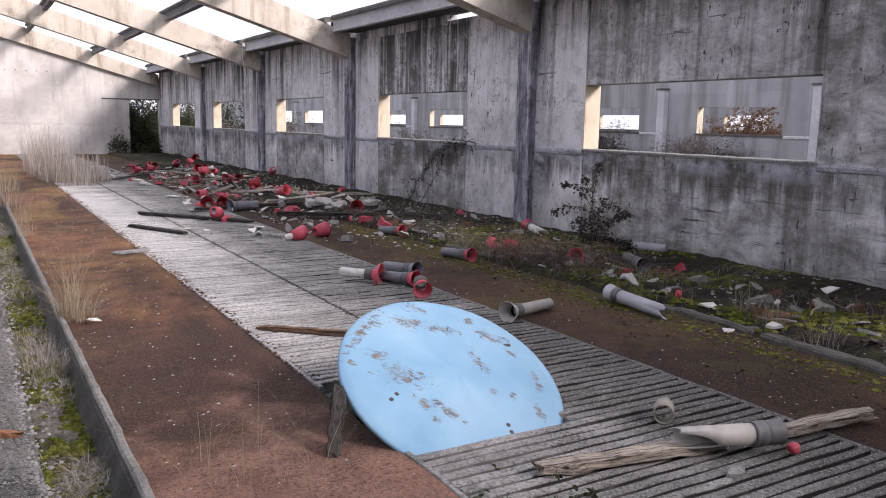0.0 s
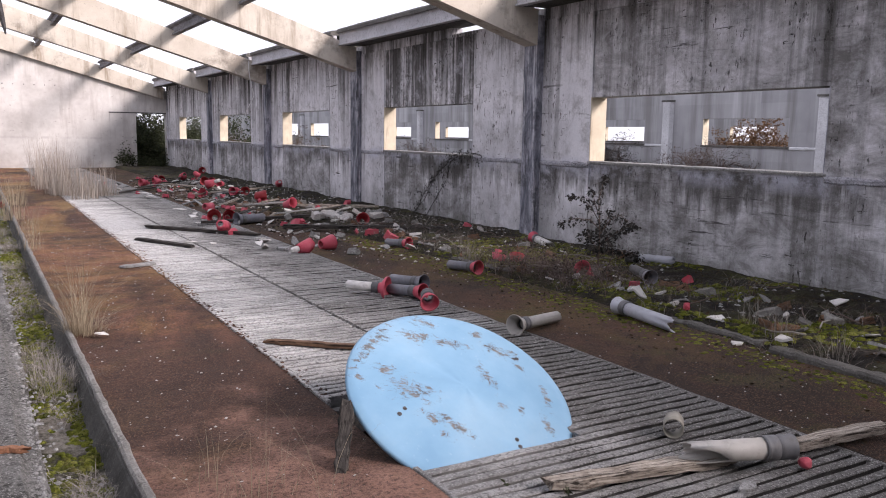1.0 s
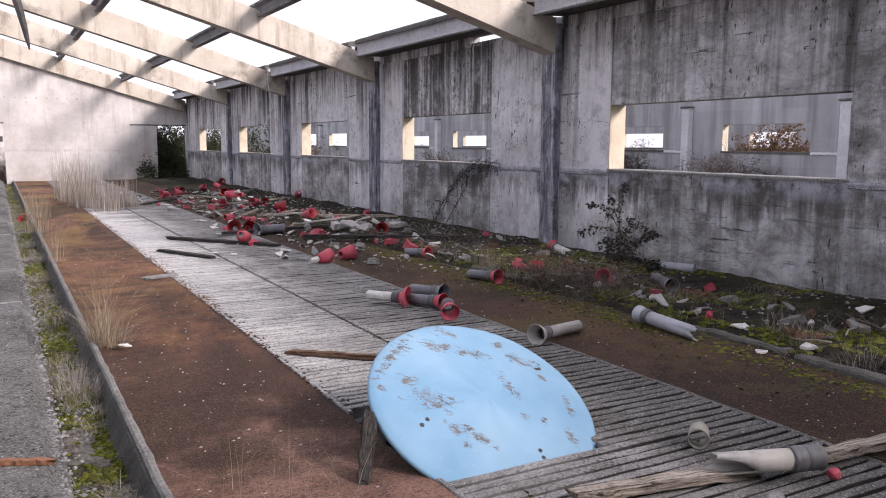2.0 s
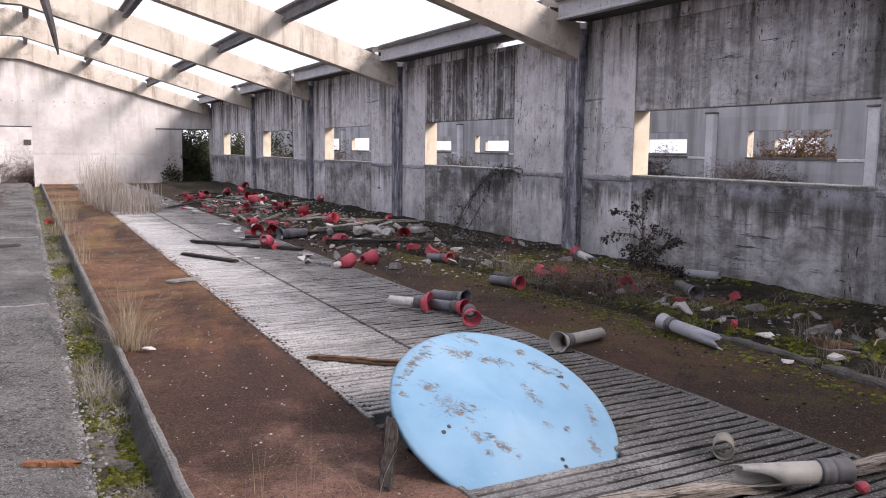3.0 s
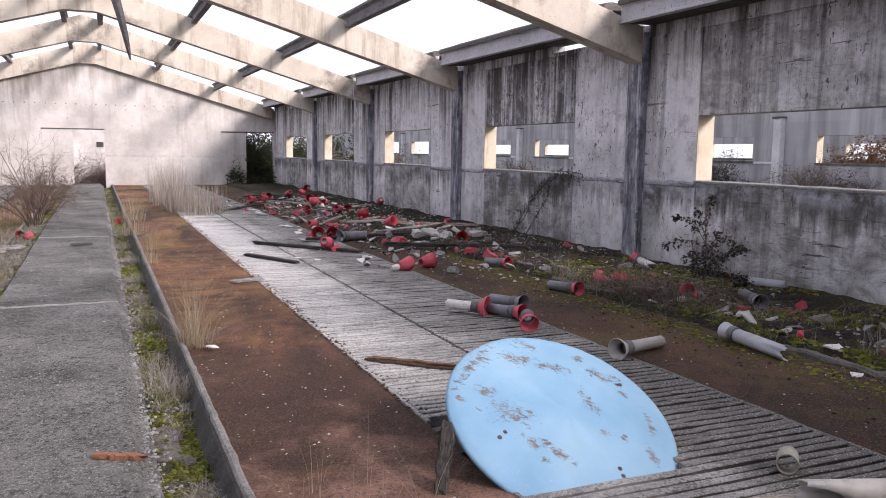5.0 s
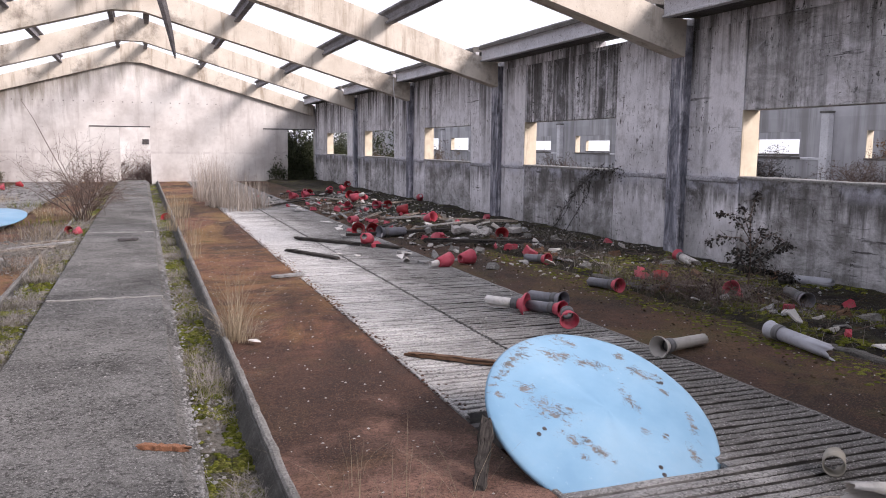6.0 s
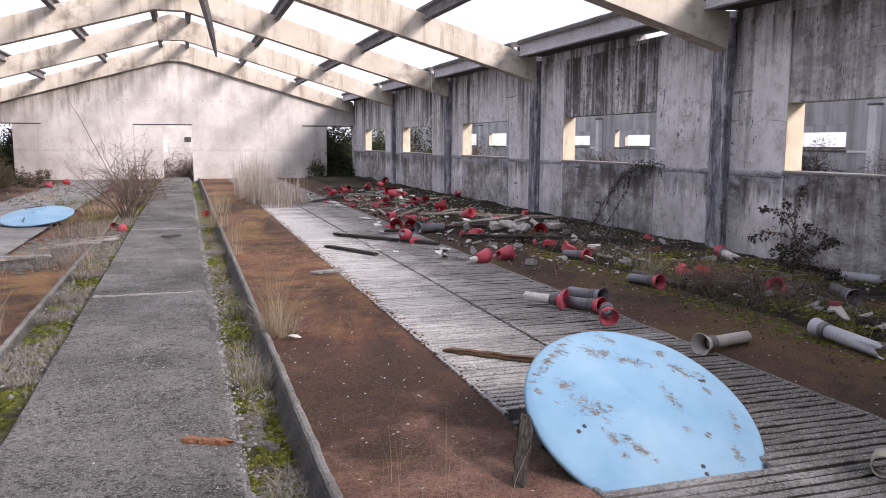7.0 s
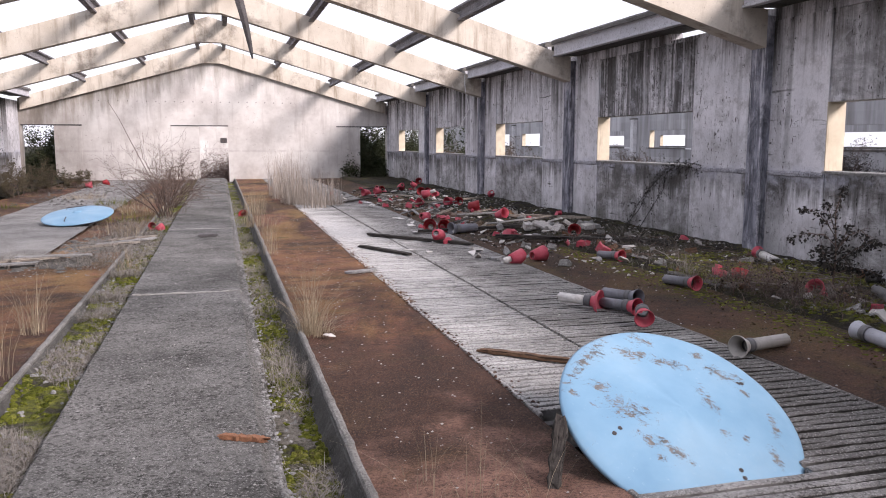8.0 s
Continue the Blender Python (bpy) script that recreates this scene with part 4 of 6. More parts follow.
def far_hall(x0, label, lift=0.13, bay=5.86, first=14.19, wide=3.22):
    """Roofless twin of this hall: two long walls with window openings, a ledge and pilasters."""
    hall = thing("neighbour_hall", label, "building", at=pose(x0, 0, lift))
    m_wall = hall_render()
    near = [(first + bay * k, first + bay * k + wide) for k in range(-3, 9)]
    far = [(a, a + w) for a, w in ((16.2, 2.8), (25.0, 2.8), (34.0, 3.4), (43.4, 3.0), (53.4, 3.6), (63.0, 3.4))]
    for x, holes in ((0.0, near), (13.5, far)):
        bm = bmesh.new()
        add_box(bm, x, -8, -0.6, x + 0.25, 75, SILL)
        add_box(bm, x, -8, HEAD, x + 0.25, 75, 3.5)
        cuts = [-8] + [v for h in holes for v in h] + [75]
        for a, b in zip(cuts[::2], cuts[1::2]):
            add_box(bm, x, a, SILL, x + 0.25, b, HEAD)
        part("wall", bm, m_wall, hall)
        for a, b in holes:
            part("jamb", box(x - 0.004, b - 0.012, SILL, x + 0.254, b + 0.004, HEAD), M_CREAM, hall, "sunward cream jamb with sunlight in its colour")
            part("sill", box(x - 0.03, a - 0.05, SILL - 0.06, x + 0.26, b + 0.05, SILL + 0.004), M_DARKC, hall)
    for a, b in near:
        part("pilaster", box(-0.22, b + 1.28, -0.6, 0.0, b + 1.60, 2.60, bevel=0.02), M_LIME2, hall, "pale concrete pilaster")
        part("bracket", box(-0.26, b + 1.25, 2.60, 0.0, b + 1.64, 2.66, bevel=0.01), M_DARKC, hall, "dark stained bracket head")
        part("ledge", roughen(extrude_profile([(0.0, 1.09), (-0.03, 1.11), (-0.03, 1.16), (0.0, 1.19)], "y", b + 1.61, b + bay - wide - 0.06, 20), 0.012, 5.0), M_LIME2, hall, "lime-crusted ledge")
    return hall


far_hall(20.0, "roofless grey concrete hall across the yard")
shed = thing("white_shed", "sunlit white plastered shed with a small dark window", "building", at=pose(-1.0, 46, 0))
part("wall", box(-6, 0, -0.4, 4, 0.3, 3.0, bevel=0.02), M_GABLE, shed)
part("window", box(0.45, -0.03, 1.5, 0.80, 0.02, 1.78, bevel=0.01), M_STEEL, shed, "small dark window")
part("roof", box(-6.2, -0.3, 3.0, 4.2, 3.0, 3.15, bevel=0.02), M_CEMENT, shed)


# ---- big blue lids ----
def lid(name, m, label, paint):
    ob = thing(name, label, "lid", "blue lids", at=m)
    bm = bmesh.new()
    n = 72
    rings = []
    prof = [(0.02, 0.062), (0.12, 0.057), (0.30, 0.043), (0.46, 0.026), (0.58, 0.010), (0.622, 0.003), (0.635, -0.006), (0.632, -0.022), (0.60, -0.012), (0.40, 0.018), (0.02, 0.045)]
    for r, z in prof:
        rings.append([bm.verts.new((r * math.cos(a), r * math.sin(a), z + (0.006 * noise.noise((math.cos(a) * 2, math.sin(a) * 2, r * 3)) if r > 0.05 else 0))) for a in (2 * math.pi * i / n for i in range(n))])
    for r0, r1 in zip(rings, rings[1:]):
        for i in range(n):
            bm.faces.new((r0[i], r1[i], r1[(i + 1) % n], r0[(i + 1) % n]))
    bm.faces.new(rings[0])
    bm.faces.new(rings[-1][::-1])
    bmesh.ops.recalc_face_normals(bm, faces=bm.faces)
    part("plate", bm, paint, ob, smooth=True)
    return ob


# the leaning lid is a little smaller than the lying one
dish_m = pose(1.575, 2.262, 0.178, 0, 0, 5) @ pose(0, 0, 0, 30, 0, 0) @ pose(0, 0, 0, 0, 0, -38) @ Matrix.Scale(0.977, 4)
dish = lid("round_lid", dish_m, "large pale blue metal lid with flaked paint, leaning in a gap", M_BLUE)
for x, y in ((-0.284, -0.274), (-0.304, -0.318), (0.267, 0.392), (0.286, 0.406), (0.311, -0.242), (0.332, -0.279)):
    rr = math.hypot(x, y)
    z = 0.062 - 0.10 * rr
    bm = bmesh.new()
    bmesh.ops.create_cone(bm, cap_ends=True, segments=14, radius1=0.014, radius2=0.012, depth=0.012, matrix=Matrix.Translation((x, y, z + 0.006)))
    part("bolt", bm, M_STEEL, dish, "small dark bolt head")
dish_b = lid("round_lid", pose(-3.22, 15.2, 0.175, 9, -8, 0) @ pose(0, 0, 0, 4, 0, 60), "large pale blue metal lid lying on the floor", M_BLUE_SOUND)
bm = bmesh.new()
bmesh.ops.create_cone(bm, cap_ends=True, segments=24, radius1=0.09, radius2=0.05, depth=0.03, matrix=Matrix.Translation((0, 0, 0.072)))
part("hub", bm, M_BLUE_SOUND, dish_b, "raised pale blue hub")


def tube(points, r0, r1=None, sides=6):
    """A tapering round bar along a line of points."""
    r1 = r0 if r1 is None else r1
    bm = bmesh.new()
    add_tube(bm, points, r0, r1, sides)
    return bm


def add_tube(bm, points, r0, r1, sides=5):
    pts = [Vector(p) for p in points]
    prev = None
    for i, p in enumerate(pts):
        d = (pts[min(i + 1, len(pts) - 1)] - pts[max(i - 1, 0)]).normalized()
        u = d.orthogonal().normalized() if prev is None else (prev_u - prev_u.dot(d) * d).normalized()
        v = d.cross(u)
        prev_u = u
        r = r0 + (r1 - r0) * i / (len(pts) - 1)
        ring = [bm.verts.new(p + r * (math.cos(2 * math.pi * k / sides) * u + math.sin(2 * math.pi * k / sides) * v)) for k in range(sides)]
        if prev is not None:
            for k in range(sides):
                bm.faces.new((prev[k], prev[(k + 1) % sides], ring[(k + 1) % sides], ring[k]))
        else:
            bm.faces.new(ring[::-1])
        prev = ring
    bm.faces.new(prev)
    return bm


part("handle", tube([(-0.5, -0.1, 0.03), (-0.5, -0.1, 0.05), (-0.35, -0.02, 0.065), (-0.35, -0.02, 0.05)], 0.009), M_STEEL, dish_b, "bent wire handle")
part("handle", tube([(0.2, 0.38, 0.03), (0.2, 0.38, 0.06), (0.42, 0.12, 0.06), (0.42, 0.12, 0.03)], 0.009), M_STEEL, dish_b, "bent wire handle")


# ---- pipes with flared sockets ----
def lathe(bm, profile, n=24, jag=0.0, seed=0, bite=0.0):
    """Turned about the x axis; the first and last rows (the broken end) are made ragged."""
    rnd = random.Random(seed)
    cut = [rnd.uniform(-jag, jag) + bite * max(0.0, math.cos(2 * math.pi * i / n)) ** 2 for i in range(n)]
    rings = []
    for j, (s, r) in enumerate(profile):
        rings.append([bm.verts.new((s + (cut[i] if j in (0, len(profile) - 1) else 0), r * math.cos(2 * math.pi * i / n), r * math.sin(2 * math.pi * i / n))) for i in range(n)])
    for a, b in zip(rings, rings[1:] + rings[:1]):
        for i in range(n):
            bm.faces.new((a[i], a[(i + 1) % n], b[(i + 1) % n], b[i]))
    bmesh.ops.recalc_face_normals(bm, faces=bm.faces)
    return bm


def pipe(at, length, label, tube_mat, bell_mat, seed=0, r=0.05, bell=0.082, bite=0.0, jag=0.012, with_bell=True, collar=True):
    """Lies along +x with its flared mouth at x = 0; the pipe runs to -x."""
    ob = thing("drain_pipe", label, "pipe", "strewn pipes", at=at)
    w = 0.005
    a = -0.13 if with_bell else 0.0
    part("tube", lathe(bmesh.new(), [(-length, r), (-length * 0.6, r), (a, r), (a, r - w), (-length * 0.6, r - w), (-length, r - w)], 26, jag, seed, bite), tube_mat, ob, smooth=True)
    if collar and with_bell:
        part("collar", lathe(bmesh.new(), [(-0.15, r + 0.001), (-0.148, r + 0.008), (-0.135, r + 0.008), (-0.13, r + 0.005), (-0.118, r + 0.009), (-0.085, r + 0.009), (-0.08, r + 0.001)], 26), M_COLLAR, ob, smooth=True)
    if with_bell:
        part("bell", lathe(bmesh.new(), [(-0.10, r + 0.002), (-0.06, r + 0.008), (-0.02, bell - 0.006), (0.0, bell), (0.004, bell - 0.002), (-0.004, bell - 0.008), (-0.06, r + 0.002), (-0.10, r - 0.004)], 30), bell_mat, ob, smooth=True)
    return ob


def toward(x0, y0, x1, y1, z=0.055, roll=0, dip=0.0):
    """Pose whose +x points from the second point to the first, at the first."""
    return pose(x0, y0, z) @ pose(0, 0, 0, 0, 0, math.degrees(math.atan2(y0 - y1, x0 - x1))) @ pose(0, 0, 0, roll, dip, 0)


pipe(toward(2.66, 1.09, 2.12, 1.28, 0.10, 200, 0), 0.53, "broken pale grey pipe with a long split, lying on a plank", M_PALEPVC, M_COLLAR, 3, 0.051, 0.062, 0.20, 0.03)
bm = bmesh.new()
bmesh.ops.create_icosphere(bm, subdivisions=2, radius=0.032)
scrap = part("plastic_scrap", roughen(bm, 0.01, 20), M_REDPVC)
scrap.location = (2.70, 1.04, 0.03)
tagged(scrap, "crumpled bright red plastic scrap beside the pipe", "scrap")
pipe(toward(2.43, 1.60, 2.535, 1.70, 0.057, 200, -4), 0.15, "short olive-beige pipe stub with a broken end", M_OLIVEPVC, M_COLLAR, 5, 0.052, 0.08, 0.06, 0.012, with_bell=False)
pipe(toward(2.96, 3.74, 3.47, 3.90, 0.075, 0, -2), 0.56, "pale grey pipe with a wide open socket", M_PALEPVC, M_PALEPVC, 7, 0.046, 0.085)
pipe(toward(2.96, 5.20, 2.80, 5.62, 0.075, 0, -3), 0.46, "dark grey pipe with a red flared socket", M_GREYPVC, M_REDPVC, 8)
pipe(toward(3.20, 5.62, 3.06, 6.1, 0.075, 0, -3), 0.46, "dark grey pipe with a grey flared socket", M_GREYPVC, M_GREYPVC, 9)
pipe(toward(2.76, 4.72, 2.84, 4.95, 0.085, 0, 20), 0.16, "red flared pipe socket broken off short", M_COLLAR, M_REDPVC, 10, 0.05, 0.085)
pipe(toward(2.74, 5.50, 2.44, 5.80, 0.075, 0, 2), 0.40, "white pipe with a red flared socket", M_WHITEPVC, M_REDPVC, 11, 0.045, 0.115)
pipe(toward(4.18, 6.16, 4.09, 6.62, 0.075, 0, -3), 0.47, "grey pipe with a red flared socket", M_GREYPVC, M_REDPVC, 12)
pipe(toward(4.17, 3.93, 4.11, 3.07, 0.085, 180, -2), 0.70, "silvery grey pipe split open along half its length", M_SILVERPVC, M_SILVERPVC, 13, 0.055, 0.075, 0.34, 0.035)
pipe(toward(6.10, 7.75, 5.86, 6.75, 0.13, 0, -4), 0.62, "white pipe with a red socket among the rubble", M_WHITEPVC, M_REDPVC, 14, bite=0.12)
pipe(toward(6.02, 5.80, 6.26, 5.32, 0.13, 0, 0), 0.55, "silvery grey pipe lying against the wall foot", M_SILVERPVC, M_COLLAR, 15, 0.052, 0.07)
pipe(toward(5.28, 4.66, 5.42, 5.1, 0.12, 0, 4), 0.40, "short grey pipe half buried in rubble", M_COLLAR, M_GREYPVC, 16)
pipe(toward(4.40, 8.22, 4.27, 8.58, 0.075, 0, -3), 0.40, "grey pipe with a pink flared socket", M_GREYPVC, M_REDPVC, 17)
pipe(toward(3.14, 11.92, 3.62, 12.05, 0.08, 0, 0), 0.50, "grey pipe with a pale socket", M_GREYPVC, M_GREYPVC, 18, 0.075, 0.12)


# ---- red cups ----
def cup(at, label, mat, seed, h=0.24, r0=0.075, r1=0.13, bite=0.0):
    """A tapered cup along +x, wide and open at its ragged end."""
    ob = thing("plastic_cup", label, "cup", "strewn red cups", at=at)
    w = 0.006
    bm = lathe(bmesh.new(), [(0.0, r1), (-h * 0.5, (r0 + r1) / 2), (-h, r0), (-h - 0.004, r0 - 0.02), (-h, r0 - w - 0.02), (-h + 0.01, r0 - w), (-h * 0.5, (r0 + r1) / 2 - w), (0.0, r1 - w)], 22, 0.006, seed, -bite)
    part("shell", bm, mat, ob, smooth=True)
    if seed in (0, 6, 12, 15, 18, 30):
        part("stub", lathe(bmesh.new(), [(-h - 0.16, 0.045), (-h - 0.01, 0.05), (-h - 0.01, 0.042), (-h - 0.16, 0.038)], 16, 0.02, seed), M_WHITEPVC, ob, "dirty white pipe stub", smooth=True)
    return ob


CUPS = ((3.10, 8.44, 15, 8), (3.46, 8.60, 20, 4), (2.86, 12.28, 250, 12), (3.12, 12.26, 265, 10), (2.64, 10.84, 60, -18), (3.26, 14.05, 40, -12),
        (3.97, 17.7, 230, 10), (4.80, 20.8, 245, 8), (5.03, 20.2, 220, 6), (4.85, 23.6, 90, -25), (5.43, 24.1, 10, -40), (6.30, 19.1, 80, -20),
        (4.25, 23.7, 250, 8), (3.78, 22.4, 190, 0), (3.35, 21.9, 200, 0), (6.2, 26.8, 245, 5), (4.76, 13.7, 300, 15), (4.86, 15.7, 350, 0),
        (4.63, 17.5, 210, 0), (4.90, 17.4, 240, 8), (4.91, 10.8, 250, 20), (4.83, 6.70, 10, 75), (4.98, 6.55, 30, 70), (-0.16, 16.9, 262, 25),
        (-1.80, 13.8, 260, 10), (-1.62, 13.7, 40, 20), (-4.8, 28.2, 0, 0), (-4.5, 30.0, 30, 0), (3.95, 22.9, 80, -50), (5.2, 21.6, 270, 6), (4.5, 19.3, 140, -20), (5.02, 5.42, 200, 30))
rnd = random.Random(21)
for i, (x, y, turn, tilt) in enumerate(CUPS):
    deep = 240 <= turn <= 265 or i % 5 == 2
    small = 0.72 if i in (21, 22, 31) else 0.55 if i in (24, 25) else rnd.uniform(0.74, 0.98)
    lift = 0.12 * small if tilt > -30 else 0.10 * small
    z = (verge_z(x, y) if x > 4.34 else 0.0) - (0.12 if -0.4 < x < -0.1 else 0)
    cup(pose(x, y, z + lift, 0, 0, turn) @ pose(0, 0, 0, rnd.uniform(0, 360), -tilt if tilt < 0 else -tilt, 0) @ Matrix.Scale(small, 4),
        "deep red plastic cup with a ragged rim" if deep else "faded red plastic cup with a broken rim", M_DEEPRED if deep else M_REDPVC, i, bite=rnd.choice((0, 0.04, 0.10)))


# ---- timber ----
def plank(name, p0, p1, w, t, mat, label, category="plank", seed=0, twist=0):
    a, b = Vector(p0), Vector(p1)
    ln = (b - a).length
    rnd = random.Random(seed)
    bm = bmesh.new()
    n = 14
    rings = []
    for i in range(n + 1):
        s = ln * i / n
        k = 0.8 if i in (0, n) else 1.0
        ww, tt = w / 2 * (k + rnd.uniform(-0.12, 0.12)), t / 2 * (k + rnd.uniform(-0.15, 0.15))
        dy, dz = rnd.uniform(-0.08, 0.08) * w, rnd.uniform(-0.1, 0.1) * t
        rings.append([bm.verts.new((s + (rnd.uniform(-0.03, 0.03) if i in (0, n) else 0), dy + y * ww, dz + z * tt)) for y, z in ((-1, -0.8), (-0.85, -1), (0.85, -1), (1, -0.8), (1, 0.8), (0.85, 1), (0.1, 0.9), (-0.85, 1), (-1, 0.8))])
    for r0, r1 in zip(rings, rings[1:]):
        for i in range(9):
            bm.faces.new((r0[i], r1[i], r1[(i + 1) % 9], r0[(i + 1) % 9]))
    bm.faces.new(rings[0])
    bm.faces.new(rings[-1][::-1])
    bmesh.ops.recalc_face_normals(bm, faces=bm.faces)
    ob = part(name, bm, mat)
    d = (b - a).normalized()
    ob.matrix_world = Matrix.Translation(a) @ d.to_track_quat("X", "Z").to_matrix().to_4x4() @ pose(0, 0, 0, twist, 0, 0)
    return tagged(ob, label, category, "loose timber")


plank("plank", (1.50, 1.42, 0.035), (2.45, 1.24, 0.035), 0.085, 0.05, M_WOOD, "splintered weathered plank on the slatted floor", seed=1)
plank("plank", (2.66, 1.22, 0.035), (3.42, 1.11, 0.055), 0.08, 0.05, M_WOOD, "splintered grey plank end under the pipe", seed=2)
plank("post", (0.79, 2.02, -0.02), (0.93, 2.26, 0.23), 0.062, 0.06, M_DARKWOOD, "rotten dark wooden post propping the blue lid", "post", seed=3)
plank("plank", (1.20, 4.34, 0.02), (1.78, 3.80, 0.03), 0.055, 0.03, M_BROWNWOOD, "thin brown lath across the slatted floor", seed=4)
plank("plank", (1.72, 11.92, 0.03), (3.0, 10.3, 0.03), 0.10, 0.045, M_DARKWOOD, "long black charred board on the floor", seed=5)
plank("plank", (1.35, 10.5, 0.025), (1.85, 9.45, 0.025), 0.09, 0.035, M_DARKWOOD, "black charred board on the pale floor", seed=6)
plank("plank", (0.80, 8.15, 0.02), (1.15, 8.25, 0.02), 0.10, 0.03, M_CEMENT, "broken pale board on the red floor", seed=7)
plank("plank", (2.6, 12.0, 0.05), (5.9, 12.4, 0.08), 0.10, 0.05, M_DARKWOOD, "long dark board under the rubble", seed=8)
plank("plank", (3.6, 10.9, 0.06), (5.6, 9.4, 0.10), 0.12, 0.06, M_DARKWOOD, "long dark board across the floor edge", seed=9)
plank("plank", (4.0, 14.9, 0.07), (6.2, 12.9, 0.12), 0.09, 0.05, M_WOOD, "grey board among rubble", seed=10)
plank("plank", (3.4, 17.6, 0.05), (5.9, 18.6, 0.14), 0.08, 0.04, M_WOOD, "grey lath among red cups", seed=11)
plank("plank", (2.4, 19.2, 0.04), (3.5, 20.6, 0.06), 0.09, 0.04, M_DARKWOOD, "dark board near the reeds", seed=12)
for i, (x, y, turn, ln) in enumerate(((-2.2, 11.4, 15, 0.8), (-2.0, 11.7, 28, 0.9), (-1.95, 12.0, 8, 0.7), (-3.4, 9.5, 12, 1.2), (-3.1, 9.8, 24, 1.1), (-2.7, 10.0, 5, 0.9))):
    dx, dy = ln / 2 * math.cos(radians(turn)), ln / 2 * math.sin(radians(turn))
    plank("plank", (x - dx, y - dy, 0.03 + 0.012 * i), (x + dx, y + dy, 0.06 + 0.012 * (i % 3)), 0.14, 0.025, M_CEMENT if i % 2 else M_WOOD, "grey weathered board in a low pile", seed=30 + i)
plank("steel_offcut", (-0.98, 11.9, 0.085), (-0.70, 11.95, 0.085), 0.06, 0.04, M_STEEL, "short dark steel offcut on the walkway", "offcut", seed=41)
chip = plank("brick_shard", (-0.64, 2.86, 0.075), (-0.43, 2.77, 0.075), 0.035, 0.028, M_BRICK, "orange-red brick shard on the walkway", "shard", seed=40)


rnd = random.Random(303)
for i in range(30):
    y = 12.5 + 12.5 * rnd.random()
    x, turn, ln = rnd.gauss(4.1 + 0.02 * (y - 10), 0.75), rnd.gauss(35, 40), rnd.uniform(0.35, 1.5)
    if not 2.7 < x < 5.7:
        continue
    dx, dy = ln / 2 * math.cos(radians(turn)), ln / 2 * math.sin(radians(turn))
    z = verge_z(x, y) if x > 4.3 else 0.0
    kind = rnd.choice((0, 0, 1, 1, 2))
    plank("plank" if kind < 2 else "cement_strip", (x - dx, y - dy, z + 0.05), (x + dx, y + dy, z + rnd.uniform(0.05, 0.12)), rnd.uniform(0.04, 0.10), rnd.uniform(0.015, 0.03), (M_WOOD, M_DARKWOOD, M_CEMENT)[kind],
          ("grey weathered lath among the rubble", "dark rotten board among the rubble", "broken strip of grey cement sheet among the rubble")[kind], ("plank", "plank", "cement strip")[kind], seed=400 + i)


# ---- rubble ----
def shard_bm(rx, ry, t, seed, n=7):
    rnd = random.Random(seed)
    bm = bmesh.new()
    ang = sorted(rnd.uniform(0, 2 * math.pi) for _ in range(n))
    ring = [(rx * math.cos(a) * rnd.uniform(0.7, 1.1), ry * math.sin(a) * rnd.uniform(0.7, 1.1)) for a in ang]
    lo = [bm.verts.new((x, y, -t / 2)) for x, y in ring]
    hi = [bm.verts.new((x * 0.95, y * 0.95, t / 2 + rnd.uniform(-t, t) * 0.3)) for x, y in ring]
    bm.faces.new(lo[::-1])
    bm.faces.new(hi)
    for i in range(n):
        bm.faces.new((lo[i], lo[(i + 1) % n], hi[(i + 1) % n], hi[i]))
    bmesh.ops.recalc_face_normals(bm, faces=bm.faces)
    return bm


rnd = random.Random(77)
SHARD_MATS = (M_CEMENT, M_DARKC, M_CHALK, M_WHITEPVC, M_KERB, M_REDPVC, M_BROWNWOOD)
SHARD_LABELS = ("broken grey cement sheet on the soil", "broken grey cement sheet on the soil", "pale piece of rubble", "dirty white plastic shard", "lump of broken concrete", "faded red plastic shard", "splinter of brown wood")
shard_meshes = [[mesh_of(shard_bm(rnd.uniform(0.05, 0.13), rnd.uniform(0.03, 0.08), rnd.uniform(0.008, 0.03) if k < 4 else 0.07, 100 * k + j), "shard", mm) for j in range(4)] for k, mm in enumerate(SHARD_MATS)]
for i in range(210):
    near = rnd.random()
    y = 1.2 + 23 * near ** 1.2
    x = rnd.gauss(4.95 - 0.02 * y, 0.55) if y < 8 else rnd.gauss(4.2, 0.85)
    if not (3.2 < x < 6.35) or (y < 8 and x < 4.5):
        continue
    k = rnd.choice((0, 0, 1, 1, 2, 3, 4, 4, 5, 6, 6))
    ob = new("shard", rnd.choice(shard_meshes[k]))
    z = verge_z(x, y) if x > 4.34 else 0.0
    ob.matrix_world = pose(x, y, z + 0.02, rnd.uniform(-25, 25), rnd.uniform(-25, 25), rnd.uniform(0, 360))
    tagged(ob, SHARD_LABELS[k], "shard", "rubble shards")
for i in range(150):
    y = 8.5 + 16.5 * rnd.random()
    x = rnd.gauss(3.9 + 0.03 * (y - 12), 0.75)
    if not 2.3 < x < 6.2:
        continue
    k = rnd.choice((2, 3, 3, 0, 5))
    ob = new("shard", rnd.choice(shard_meshes[k]))
    ob.matrix_world = pose(x, y, (verge_z(x, y) if x > 4.05 else 0.0) + 0.03, rnd.uniform(-30, 30), rnd.uniform(-30, 30), rnd.uniform(0, 360)) @ Matrix.Scale(rnd.uniform(0.8, 1.5), 4)
    tagged(ob, SHARD_LABELS[k], "shard", "rubble shards")
